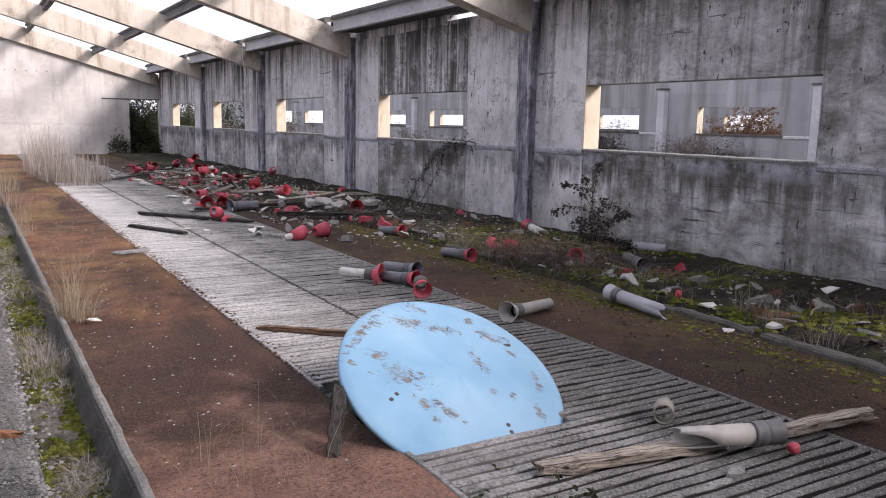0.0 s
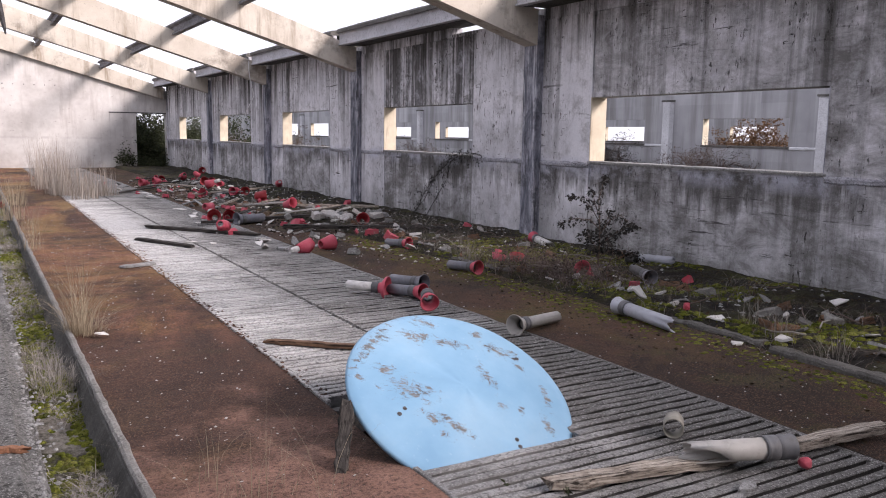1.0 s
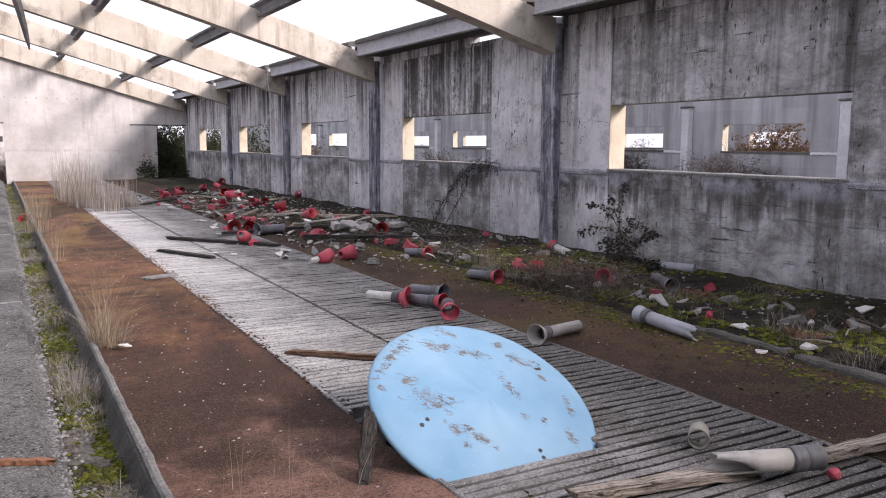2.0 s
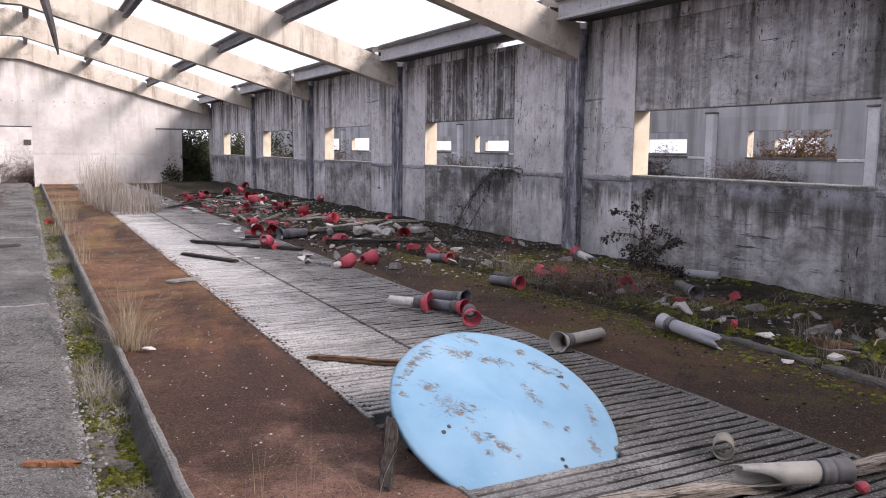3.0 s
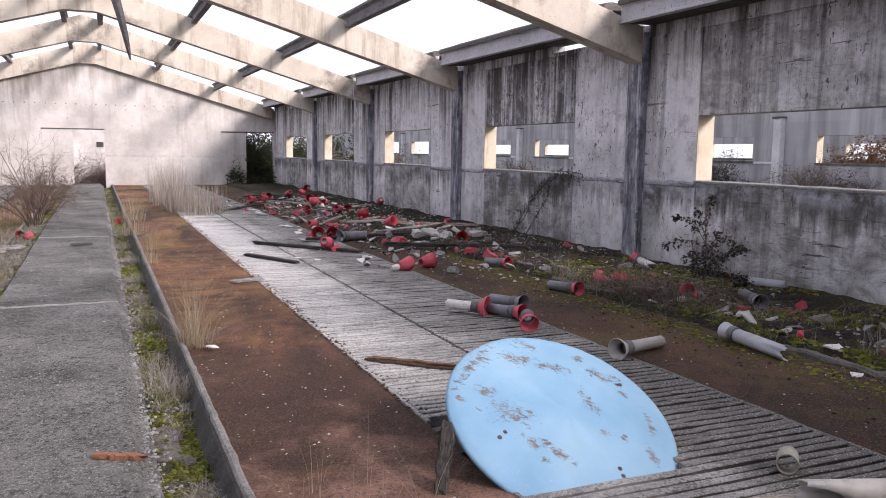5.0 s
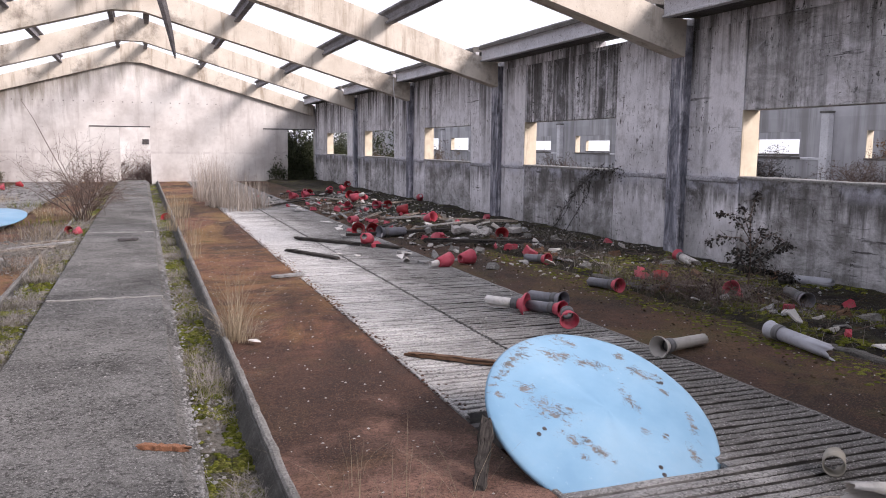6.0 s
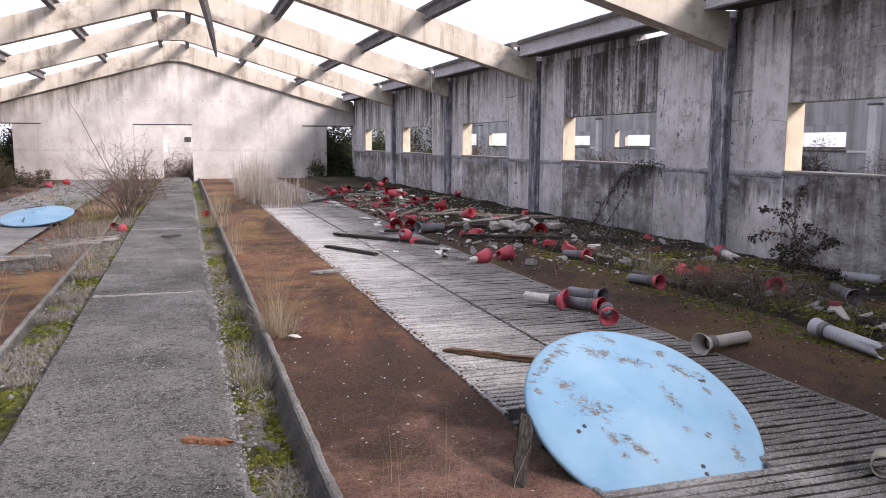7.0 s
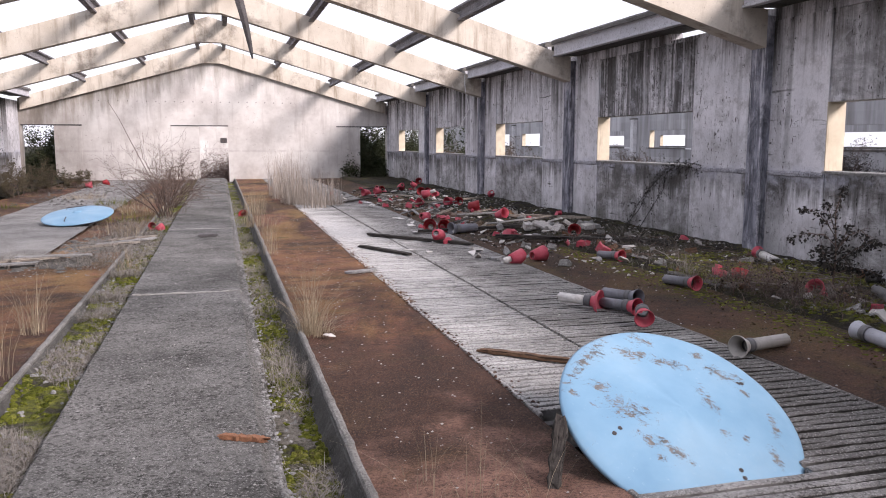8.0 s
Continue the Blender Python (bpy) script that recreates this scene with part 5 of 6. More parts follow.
for x, y, z, rx, ry, rz, sx, k in ((4.56, 4.05, 0.15, 50, 10, 20, 1.5, 3), (4.29, 2.76, 0.015, 0, 0, 40, 0.9, 3), (2.29, 1.02, 0.012, 4, 0, 10, 0.8, 0),
                                   (4.7, 11.6, 0.14, 20, 5, 30, 3.6, 2), (5.05, 11.9, 0.20, -15, 8, 70, 3.0, 2), (4.75, 1.95, 0.13, 12, 8, 60, 1.4, 0), (4.3, 8.0, 0.06, 10, 20, 60, 1.6, 3),
                                   (2.0, 10.0, 0.012, 0, 0, 10, 0.9, 3), (2.2, 9.75, 0.012, 5, 0, 70, 0.9, 3), (0.2, 5.05, 0.03, 8, 8, 20, 0.6, 3), (2.85, 14.6, 0.03, 4, 5, 20, 1.6, 3),
                                   (2.6, 12.1, 0.03, 0, 8, 50, 1.3, 3), (3.2, 13.2, 0.04, 6, 0, 80, 1.8, 0), (2.9, 17.5, 0.03, 5, 5, 0, 2.0, 0), (3.0, 19.0, 0.03, 5, 5, 20, 2.0, 3)):
    ob = new("shard", shard_meshes[k][1])
    ob.matrix_world = pose(x, y, z, rx, ry, rz) @ Matrix.Diagonal((sx, sx, sx ** 0.3, 1))
    tagged(ob, SHARD_LABELS[k], "shard", "rubble shards")


def scatter(name, n, place, size, mat, label, seed):
    """Fine litter nobody could count: small lumps in one mesh."""
    rnd = random.Random(seed)
    verts, faces = [], []
    for _ in range(n):
        x, y, z = place(rnd)
        s = size * rnd.uniform(0.4, 1.3)
        a = rnd.uniform(0, 6.28)
        b = len(verts)
        for k in range(4):
            aa = a + k * 1.57 + rnd.uniform(-0.4, 0.4)
            verts.append((x + s * math.cos(aa), y + s * math.sin(aa) * rnd.uniform(0.5, 1), z))
        verts.append((x, y, z + s * rnd.uniform(0.3, 0.8)))
        faces += [(b, b + 1, b + 4), (b + 1, b + 2, b + 4), (b + 2, b + 3, b + 4), (b + 3, b, b + 4)]
    me = bpy.data.meshes.new(name)
    me.from_pydata(verts, [], faces)
    me.materials.append(mat)
    return tagged(new(name, me), label, "litter", kind="stuff")


scatter("grit", 430, lambda r: (lambda x, y: (x, y, red(x, y)))(r.uniform(0.05, 1.08), r.uniform(1.2, 16)), 0.009, M_CHALK, "pale grit strewn over the red floor", 1)
scatter("grit", 260, lambda r: (lambda x, y: (x, y, red(x, y)))(r.uniform(3.15, 4.3), r.uniform(1, 14)), 0.010, M_CHALK, "pale grit strewn over the red floor", 2)
scatter("rubble", 900, lambda r: (lambda x, y: (x, y, verge_z(x, y)))(r.uniform(4.5, 6.4), 1 + 22 * r.random() ** 1.3), 0.026, M_CEMENT, "grey rubble crumbs on the soil", 3)
scatter("rubble", 700, lambda r: (lambda x, y: (x, y, verge_z(x, y)))(r.uniform(4.5, 6.4), 1 + 22 * r.random() ** 1.3), 0.022, M_MOSS, "dark soil crumbs on the strip", 4)
scatter("rubble", 520, lambda r: (lambda x, y: (x, y, verge_z(x, y) if x > 4.34 else red(x, y)))(r.uniform(3.3, 6.3), 7 + 17 * r.random()), 0.030, M_CHALK, "pale shards of cement and plaster on the soil", 13)
scatter("edge_soil", 1500, lambda r: (1.10 + abs(r.gauss(0, 0.05)) - 0.02, r.uniform(3.0, 24), 0.002), 0.014, M_RED, "red-brown soil washed over the slat ends", 14)
scatter("joint_soil", 380, lambda r: (1.99 + r.gauss(0, 0.03), 3.2 + 20 * r.random(), 0.001), 0.012, M_DARKC, "dark soil along the joint between the slabs", 15)
scatter("crumbs", 160, lambda r: (r.uniform(-1.45, -0.45), r.uniform(1.5, 12), 0.063), 0.008, M_CHALK, "pale crumbs on the walkway", 5)
scatter("crumbs", 260, lambda r: (r.uniform(1.2, 3.0), r.uniform(3.2, 20), 0.003), 0.012, M_CHALK, "pale crumbs on the slatted floor", 6)


heap = thing("rubble_heap", "low heap of pale broken mortar near the wall", "rubble", at=pose(4.95, 11.7, verge_z(4.95, 11.7)))
rnd = random.Random(515)
for i in range(22):
    lump = part("lump", shard_bm(rnd.uniform(0.08, 0.2), rnd.uniform(0.06, 0.14), rnd.uniform(0.05, 0.10), 900 + i, 8), M_CHALK if i % 3 else M_CEMENT, heap)
    lump.location = (rnd.gauss(0, 0.33), rnd.gauss(0, 0.2), 0.03 + 0.05 * rnd.random())
    lump.rotation_euler = (rnd.uniform(-0.4, 0.4), rnd.uniform(-0.4, 0.4), rnd.uniform(0, 6.28))


# ---- plants ----
def add_blade(bm, p, turn, h, lean, w, rnd, segs=4):
    """A bent tapering blade with a folded middle."""
    d = Vector((math.cos(turn), math.sin(turn), 0))
    side = Vector((-d.y, d.x, 0))
    prev = None
    for i in range(segs + 1):
        s = i / segs
        c = Vector(p) + d * (lean * h * s * s) + Vector((0, 0, h * (s - 0.25 * lean * s * s)))
        ww = w * (1 - 0.9 * s)
        row = [bm.verts.new(c - side * ww), bm.verts.new(c + d * ww * 0.5), bm.verts.new(c + side * ww)]
        if prev:
            bm.faces.new((prev[0], prev[1], row[1], row[0]))
            bm.faces.new((prev[1], prev[2], row[2], row[1]))
        prev = row


def add_leaf(bm, p, d, size, rnd):
    d = Vector(d).normalized()
    u = d.orthogonal().normalized()
    u.rotate(Matrix.Rotation(rnd.uniform(0, 6.28), 3, d))
    n = d.cross(u)
    pts = [p, p + d * size * 0.5 + u * size * 0.3 + n * size * 0.12, p + d * size, p + d * size * 0.5 - u * size * 0.3 + n * size * 0.12]
    mid = p + d * size * 0.55 - n * size * 0.08
    v = [bm.verts.new(q) for q in pts]
    c = bm.verts.new(mid)
    for i in range(4):
        bm.faces.new((v[i], v[(i + 1) % 4], c))


def tuft(x, y, z, n, h, spread, lean, w, mat, label, seed, category="grass", name="grass_tuft", group="dry grass tufts"):
    rnd = random.Random(seed)
    bm = bmesh.new()
    for _ in range(n):
        a, r = rnd.uniform(0, 6.28), spread * math.sqrt(rnd.random())
        add_blade(bm, (r * math.cos(a), r * math.sin(a), -0.01), a + rnd.uniform(-1, 1), h * rnd.uniform(0.35, 1.1), lean * rnd.uniform(0.1, 1.3), w * rnd.uniform(0.6, 1.2), rnd)
    ob = part(name, bm, mat)
    ob.location = (x, y, z)
    return tagged(ob, label, category, group)


tuft(0.06, 5.25, 0, 150, 0.70, 0.09, 1.0, 0.0019, M_STRAW, "tall dry grass tuft beside the kerb", 1)
tuft(0.10, 5.25, 0, 170, 0.25, 0.15, 1.5, 0.0022, M_STRAW, "matted dry grass at a tuft's foot", 2)
tuft(0.04, 10.1, 0, 34, 0.75, 0.12, 0.5, 0.0025, M_STRAW, "tall dry grass by the kerb", 3)
tuft(0.05, 11.6, 0, 34, 0.7, 0.15, 0.5, 0.0025, M_STRAW, "tall dry grass by the kerb", 4)
tuft(-0.05, 14.0, 0, 90, 0.75, 0.2, 0.3, 0.0035, M_STRAW, "tall dry grass by the kerb", 5)
tuft(0.1, 17.0, 0, 80, 0.7, 0.25, 0.3, 0.004, M_STRAW, "tall dry grass by the kerb", 6)
tuft(-2.10, 5.85, 0, 70, 0.62, 0.10, 0.6, 0.002, M_STRAW, "upright dry grass tuft by the gutter", 7)
tuft(-2.05, 4.55, 0, 14, 0.60, 0.10, 0.6, 0.0018, M_STRAW, "sparse dry grass by the gutter", 8)
tuft(-2.0, 12.6, 0, 60, 0.32, 0.3, 0.9, 0.003, M_STRAW, "dry grass beside the gutter", 9)
tuft(-2.3, 13.6, 0, 90, 0.28, 0.5, 0.9, 0.004, M_STRAW, "dry grass beside the gutter", 10)
tuft(-1.75, 9.2, -0.1, 60, 0.45, 0.15, 0.5, 0.003, M_STRAW, "dry grass in the gutter", 11)
for i, (x, y, n, h) in enumerate(((0.20, 2.02, 9, 0.42), (0.32, 1.88, 8, 0.40), (0.46, 1.95, 7, 0.45), (0.62, 1.78, 7, 0.55), (0.26, 2.3, 5, 0.3))):
    tuft(x, y, 0, n, h, 0.10, 0.9, 0.0016, M_STRAW, "few thin dry grass stems on the red floor", 20 + i)
for i, (x, y, n) in enumerate(((4.62, 2.65, 60), (4.75, 3.0, 40), (4.5, 2.1, 50), (4.7, 1.7, 30), (4.55, 6.9, 60), (4.7, 7.3, 60), (5.2, 8.2, 40), (4.5, 8.9, 30))):
    tuft(x, y, verge_z(x, y) - 0.01, n, 0.30, 0.12, 0.9, 0.0022, M_DRYWEED, "withered weeds among the rubble", 40 + i, "weeds", "weed_tuft", "withered weeds")
# weeds that fill the gutters
def gutter_weeds(x0, x1, mat, n, h, seed, name, label, pick):
    rnd = random.Random(seed)
    bm = bmesh.new()
    for _ in range(n):
        y = 1.6 + 20 * rnd.random() ** 1.8
        x = rnd.uniform(x0, x1)
        if not pick(x, y):
            continue
        add_blade(bm, (x, y, (-0.11 if x > -1 else -0.025) + 0.05 * noise.noise((x * 2, y * 1.3, 5)) + 0.035 * noise.noise((x * 9, y * 9, 1))), rnd.uniform(0, 6.28), h * rnd.uniform(0.5, 1.3), rnd.uniform(0.5, 2.2), 0.007 if mat is M_MOSSY else 0.0022, rnd, 3)
    return tagged(part(name, bm, mat), label, "weeds", kind="stuff")


patchy = lambda off, cut: (lambda x, y: noise.noise((x * 2.2, y * 1.1, off)) + 0.6 * noise.noise((x * 7, y * 6, off)) > cut)
gutter_weeds(-0.34, -0.10, M_DRYWEED, 15000, 0.085, 3, "gutter_weeds", "grey withered weeds in the gutter", patchy(3.0, 0.05))
gutter_weeds(-1.85, -1.52, M_DRYWEED, 22000, 0.09, 4, "gutter_weeds", "grey withered weeds in the gutter", patchy(9.0, 0.02))
def cushion_moss():
    m = Mat("moss_cushion", 0.95, 0.0, 0.1)
    col = m.ramp(m.island(), (0.0, (0.060, 0.072, 0.010)), (0.6, (0.15, 0.165, 0.022)), (1.0, (0.25, 0.255, 0.055)))
    col = m.mix(m.span(m.noise(120, 5, 0.8), 0.48, 0.60, 0.0, 0.85), col, (0.022, 0.025, 0.006))
    col = m.mix(m.span(m.noise(2.5, 6, 0.7), 0.54, 0.66, 0.0, 0.7), col, (0.13, 0.10, 0.055))
    m.colour(col).bump(m.noise(150, 5, 0.8), 1.0, 0.012)
    return m.m


M_CUSHION = cushion_moss()


def cushions(n, place, size, mat, label, seed, name="moss_cushions", category="moss", flat=(0.45, 0.8)):
    """Low uneven domes, each of two rings and a crown, in one mesh."""
    rnd = random.Random(seed)
    verts, faces = [], []
    for _ in range(n):
        spot = place(rnd)
        if spot is None:
            continue
        x, y, z = spot
        r = size * rnd.uniform(0.45, 1.35)
        h = r * rnd.uniform(*flat)
        b, k = len(verts), 7
        for rr, zz in ((1.0, -0.3), (0.72, 0.62)):
            for i in range(k):
                a = 2 * math.pi * i / k
                q = rr * r * rnd.uniform(0.75, 1.2)
                verts.append((x + q * math.cos(a), y + q * math.sin(a), z + h * zz * rnd.uniform(0.7, 1.2)))
        verts.append((x, y, z + h))
        for i in range(k):
            i2 = (i + 1) % k
            faces += [(b + i, b + i2, b + k + i2, b + k + i), (b + k + i, b + k + i2, b + 2 * k)]
    me = bpy.data.meshes.new(name)
    me.from_pydata(verts, [], faces)
    me.materials.append(mat)
    for p in me.polygons:
        p.use_smooth = True
    return tagged(new(name, me), label, category, kind="stuff")


def gutter_z(x, y):
    return (-0.10 if x > -1 else -0.015) + 0.05 * noise.noise((x * 2, y * 1.3, 5)) + 0.035 * noise.noise((x * 9, y * 9, 1))


def gutter_spot(x0, x1, off, cut):
    pick = patchy(off, cut)
    def place(r):
        x, y = r.uniform(x0, x1), 1.4 + 22 * r.random() ** 1.9
        return (x, y, gutter_z(x, y)) if pick(x, y) else None
    return place


cushions(9000, gutter_spot(-0.35, -0.10, 21.0, -0.30), 0.017, M_CUSHION, "bright moss cushions in the gutter", 5)
cushions(9000, gutter_spot(-1.97, -1.50, 30.0, 0.02), 0.021, M_CUSHION, "bright moss cushions in the gutter", 6)
cushions(2200, gutter_spot(-0.36, -0.10, 3.0, -0.1), 0.013, M_CEMENT, "grey crumbs of mortar in the gutter", 7, "gutter_rubble", "rubble", (0.4, 1.0))
cushions(3000, gutter_spot(-1.95, -1.50, 9.0, -0.1), 0.016, M_CEMENT, "grey crumbs of mortar in the gutter", 9, "gutter_rubble", "rubble", (0.4, 1.0))
cushions(1600, lambda r: (r.gauss(-0.40, 0.035), 1.4 + 20 * r.random() ** 1.7, 0.005), 0.011, M_CEMENT, "crumbled edge of the walkway", 10, "edge_crumbs", "rubble", (0.4, 0.9))
for i, (x, y, n) in enumerate(((-0.22, 4.15, 420), (-0.2, 4.6, 480), (-0.22, 5.1, 360), (-0.2, 6.6, 260), (-0.22, 7.6, 260), (-0.2, 9.0, 240), (-0.2, 10.6, 240), (-0.22, 12.6, 240),
                               (-1.75, 5.0, 260), (-1.7, 6.4, 420), (-1.75, 7.2, 420), (-1.72, 8.6, 360), (-1.75, 10.4, 420), (-1.8, 11.6, 420), (-1.85, 12.8, 420), (-2.05, 11.0, 300), (-1.7, 3.2, 160))):
    tuft(x, y, gutter_z(x, y) - 0.01, n, 0.17 if x > -1 else 0.15, 0.17, 1.4, 0.0016 if y < 8 else 0.0028, M_DRYWEED, "matted grey withered weeds in the gutter", 200 + i, "weeds", "weed_tuft", "withered weeds")
# moss, leaf litter and dead stems on the soil strip
def verge_spot(x0, x1, y1, off, cut, lift=0.0):
    def place(r):
        x, y = r.uniform(x0, x1), 0.8 + y1 * r.random() ** 1.25
        return (x, y, verge_z(x, y) + lift) if noise.noise((x * 1.1, y * 0.8, off)) > cut else None
    return place


cushions(7000, verge_spot(4.45, 6.45, 7.5, 13, -0.02), 0.030, M_CUSHION, "yellow-green moss on the soil strip", 11, flat=(0.25, 0.5))
cushions(1500, lambda r: (lambda x, y: (x, y, red(x, y)))(r.gauss(4.15, 0.13), 0.8 + 9 * r.random()), 0.020, M_CUSHION, "moss creeping over the floor edge", 12, flat=(0.15, 0.35))


def litter(name, n, place, size, mat, label, seed):
    """Curled dead leaves in one mesh."""
    rnd = random.Random(seed)
    bm = bmesh.new()
    for _ in range(n):
        x, y, z = place(rnd)
        add_leaf(bm, Vector((x, y, z + 0.006)), (rnd.gauss(0, 1), rnd.gauss(0, 1), rnd.uniform(-0.1, 0.5)), size * rnd.uniform(0.5, 1.4), rnd)
    return tagged(part(name, bm, mat), label, "leaf litter", kind="stuff")


def dead_stems(n, place, h, mat, label, seed, w=0.0028):
    rnd = random.Random(seed)
    bm = bmesh.new()
    for _ in range(n):
        spot = place(rnd)
        if spot:
            add_blade(bm, spot, rnd.uniform(0, 6.28), h * rnd.uniform(0.3, 1.4), rnd.uniform(1.0, 3.2), w, rnd, 4)
    return tagged(part("dead_stems", bm, mat), label, "weeds", kind="stuff")


dead_stems(2600, verge_spot(4.35, 5.9, 11, 41, -0.05), 0.17, M_TWIG, "tangled dead brown stems over the rubble", 51)
dead_stems(3000, verge_spot(4.25, 6.3, 12, 57, -0.02), 0.15, M_DRYWEED, "grey withered stems over the rubble", 52, 0.0022)
dead_stems(1400, lambda r: (r.gauss(4.85, 0.3), r.gauss(5.7, 0.75), 0.06), 0.22, M_TWIG, "dense tangle of dead stems by the shrub", 53)
rnd = random.Random(8)
bm = bmesh.new()
for _ in range(5200):
    x, y = rnd.uniform(4.5, 6.45), 0.8 + 8 * rnd.random() ** 1.2
    if noise.noise((x * 1.1, y * 0.8, 13)) > 0.02:
        add_blade(bm, (x, y, verge_z(x, y) - 0.01), rnd.uniform(0, 6.28), rnd.uniform(0.02, 0.05), rnd.uniform(0.2, 1.2), 0.006, rnd, 2)
tagged(part("verge_moss", bm, M_MOSSY), "yellow-green moss on the soil strip", "moss", kind="stuff")

# reeds on the far floor
for i, (x, y, n, h2, w) in enumerate(((1.05, 21.5, 110, 1.45, 0.35), (1.25, 20.3, 130, 1.35, 0.35), (1.2, 19.2, 110, 1.2, 0.33), (1.6, 19.6, 120, 1.0, 0.4), (1.95, 18.9, 120, 0.8, 0.4), (1.5, 18.0, 90, 0.7, 0.35), (0.95, 22.8, 80, 1.4, 0.3))):
    tuft(x, y, 0, n, h2, w * 0.85, 0.20, 0.0075, M_REED, "stand of tall bleached dry reeds" if h2 > 0.9 else "low broken bleached dry reeds", 60 + i, "reeds", "reed_clump", "dry reeds")
for i, (x, y, n) in enumerate(((1.3, 19.8, 220), (1.9, 19.0, 220), (1.15, 21.4, 160))):
    tuft(x, y, 0, n, 0.32, 0.5, 1.4, 0.006, M_REED, "matted broken reed stems on the floor", 75 + i, "reeds", "reed_litter", "dry reeds")


def twigs(bm, start, way, length, r, depth, rnd, tips, droop=0.1, fork=(2, 4), spread=0.7):
    pts = [Vector(start)]
    d = Vector(way).normalized()
    n = 5
    for _ in range(n):
        d = (d + Vector((rnd.gauss(0, 0.14), rnd.gauss(0, 0.14), rnd.gauss(0, 0.1) - droop * 0.2))).normalized()
        pts.append(pts[-1] + d * (length / n))
    add_tube(bm, pts, r, r * 0.5, 4 if depth else 3)
    tips.append((pts[-1], d))
    if depth:
        for _ in range(rnd.randint(*fork)):
            k = rnd.randint(2, n)
            dd = (d + Vector((rnd.gauss(0, spread), rnd.gauss(0, spread), rnd.gauss(0.1, spread * 0.7)))).normalized()
            twigs(bm, pts[k], dd, length * rnd.uniform(0.45, 0.75), r * 0.55, depth - 1, rnd, tips, droop, fork, spread)


def bush(name, x, y, z, stems, height, label, seed, twig_mat=None, leaf_mat=None, leaves=0, leaf_size=0.05, spread=0.6, depth=3, r=0.012, group="", up=1.0):
    rnd = random.Random(seed)
    ob = thing(name, label, "bush", group, at=pose(x, y, z))
    bm, tips = bmesh.new(), []
    for _ in range(stems):
        a = rnd.uniform(0, 6.28)
        lean = rnd.uniform(0.05, spread)
        twigs(bm, (0.15 * spread * math.cos(a), 0.15 * spread * math.sin(a), -0.03), (lean * math.cos(a), lean * math.sin(a), up), height * rnd.uniform(0.4, 0.62), r, depth, rnd, tips, 0.25)
    part("branchwork", bm, twig_mat or M_TWIG, ob)
    if leaves:
        bm = bmesh.new()
        for _ in range(leaves):
            p, d = rnd.choice(tips)
            q = p + Vector((rnd.gauss(0, 1), rnd.gauss(0, 1), rnd.gauss(0, 1))) * height * (0.05 if leaf_size > 0.097 else 0.024)
            add_leaf(bm, q, (rnd.gauss(0, 1), rnd.gauss(0, 1), rnd.gauss(-0.3, 0.7)), leaf_size * rnd.uniform(0.5, 1.3), rnd)
        part("foliage", bm, leaf_mat, ob)
    return ob


bush("dead_bush", -1.72, 16.4, 0, 26, 1.75, "leafless brown bush growing from the gutter", 3, spread=0.8, depth=3, r=0.011)
bush("dead_bush", -1.78, 19.0, 0, 22, 1.6, "leafless brown bush growing from the gutter", 4, spread=0.8, depth=3, r=0.011)
bush("dead_bush", -1.62, 23.5, 0, 8, 1.3, "leafless brown bush beside the walkway", 5, spread=0.9, depth=3, r=0.012)
cane = part("bramble_cane", tube([(-1.75, 16.5, 0), (-1.98, 16.5, 0.75), (-2.35, 16.5, 1.55), (-2.55, 16.5, 2.0), (-2.75, 16.5, 2.35)], 0.010, 0.004), M_TWIG)
tagged(cane, "single long bare bramble cane", "cane")
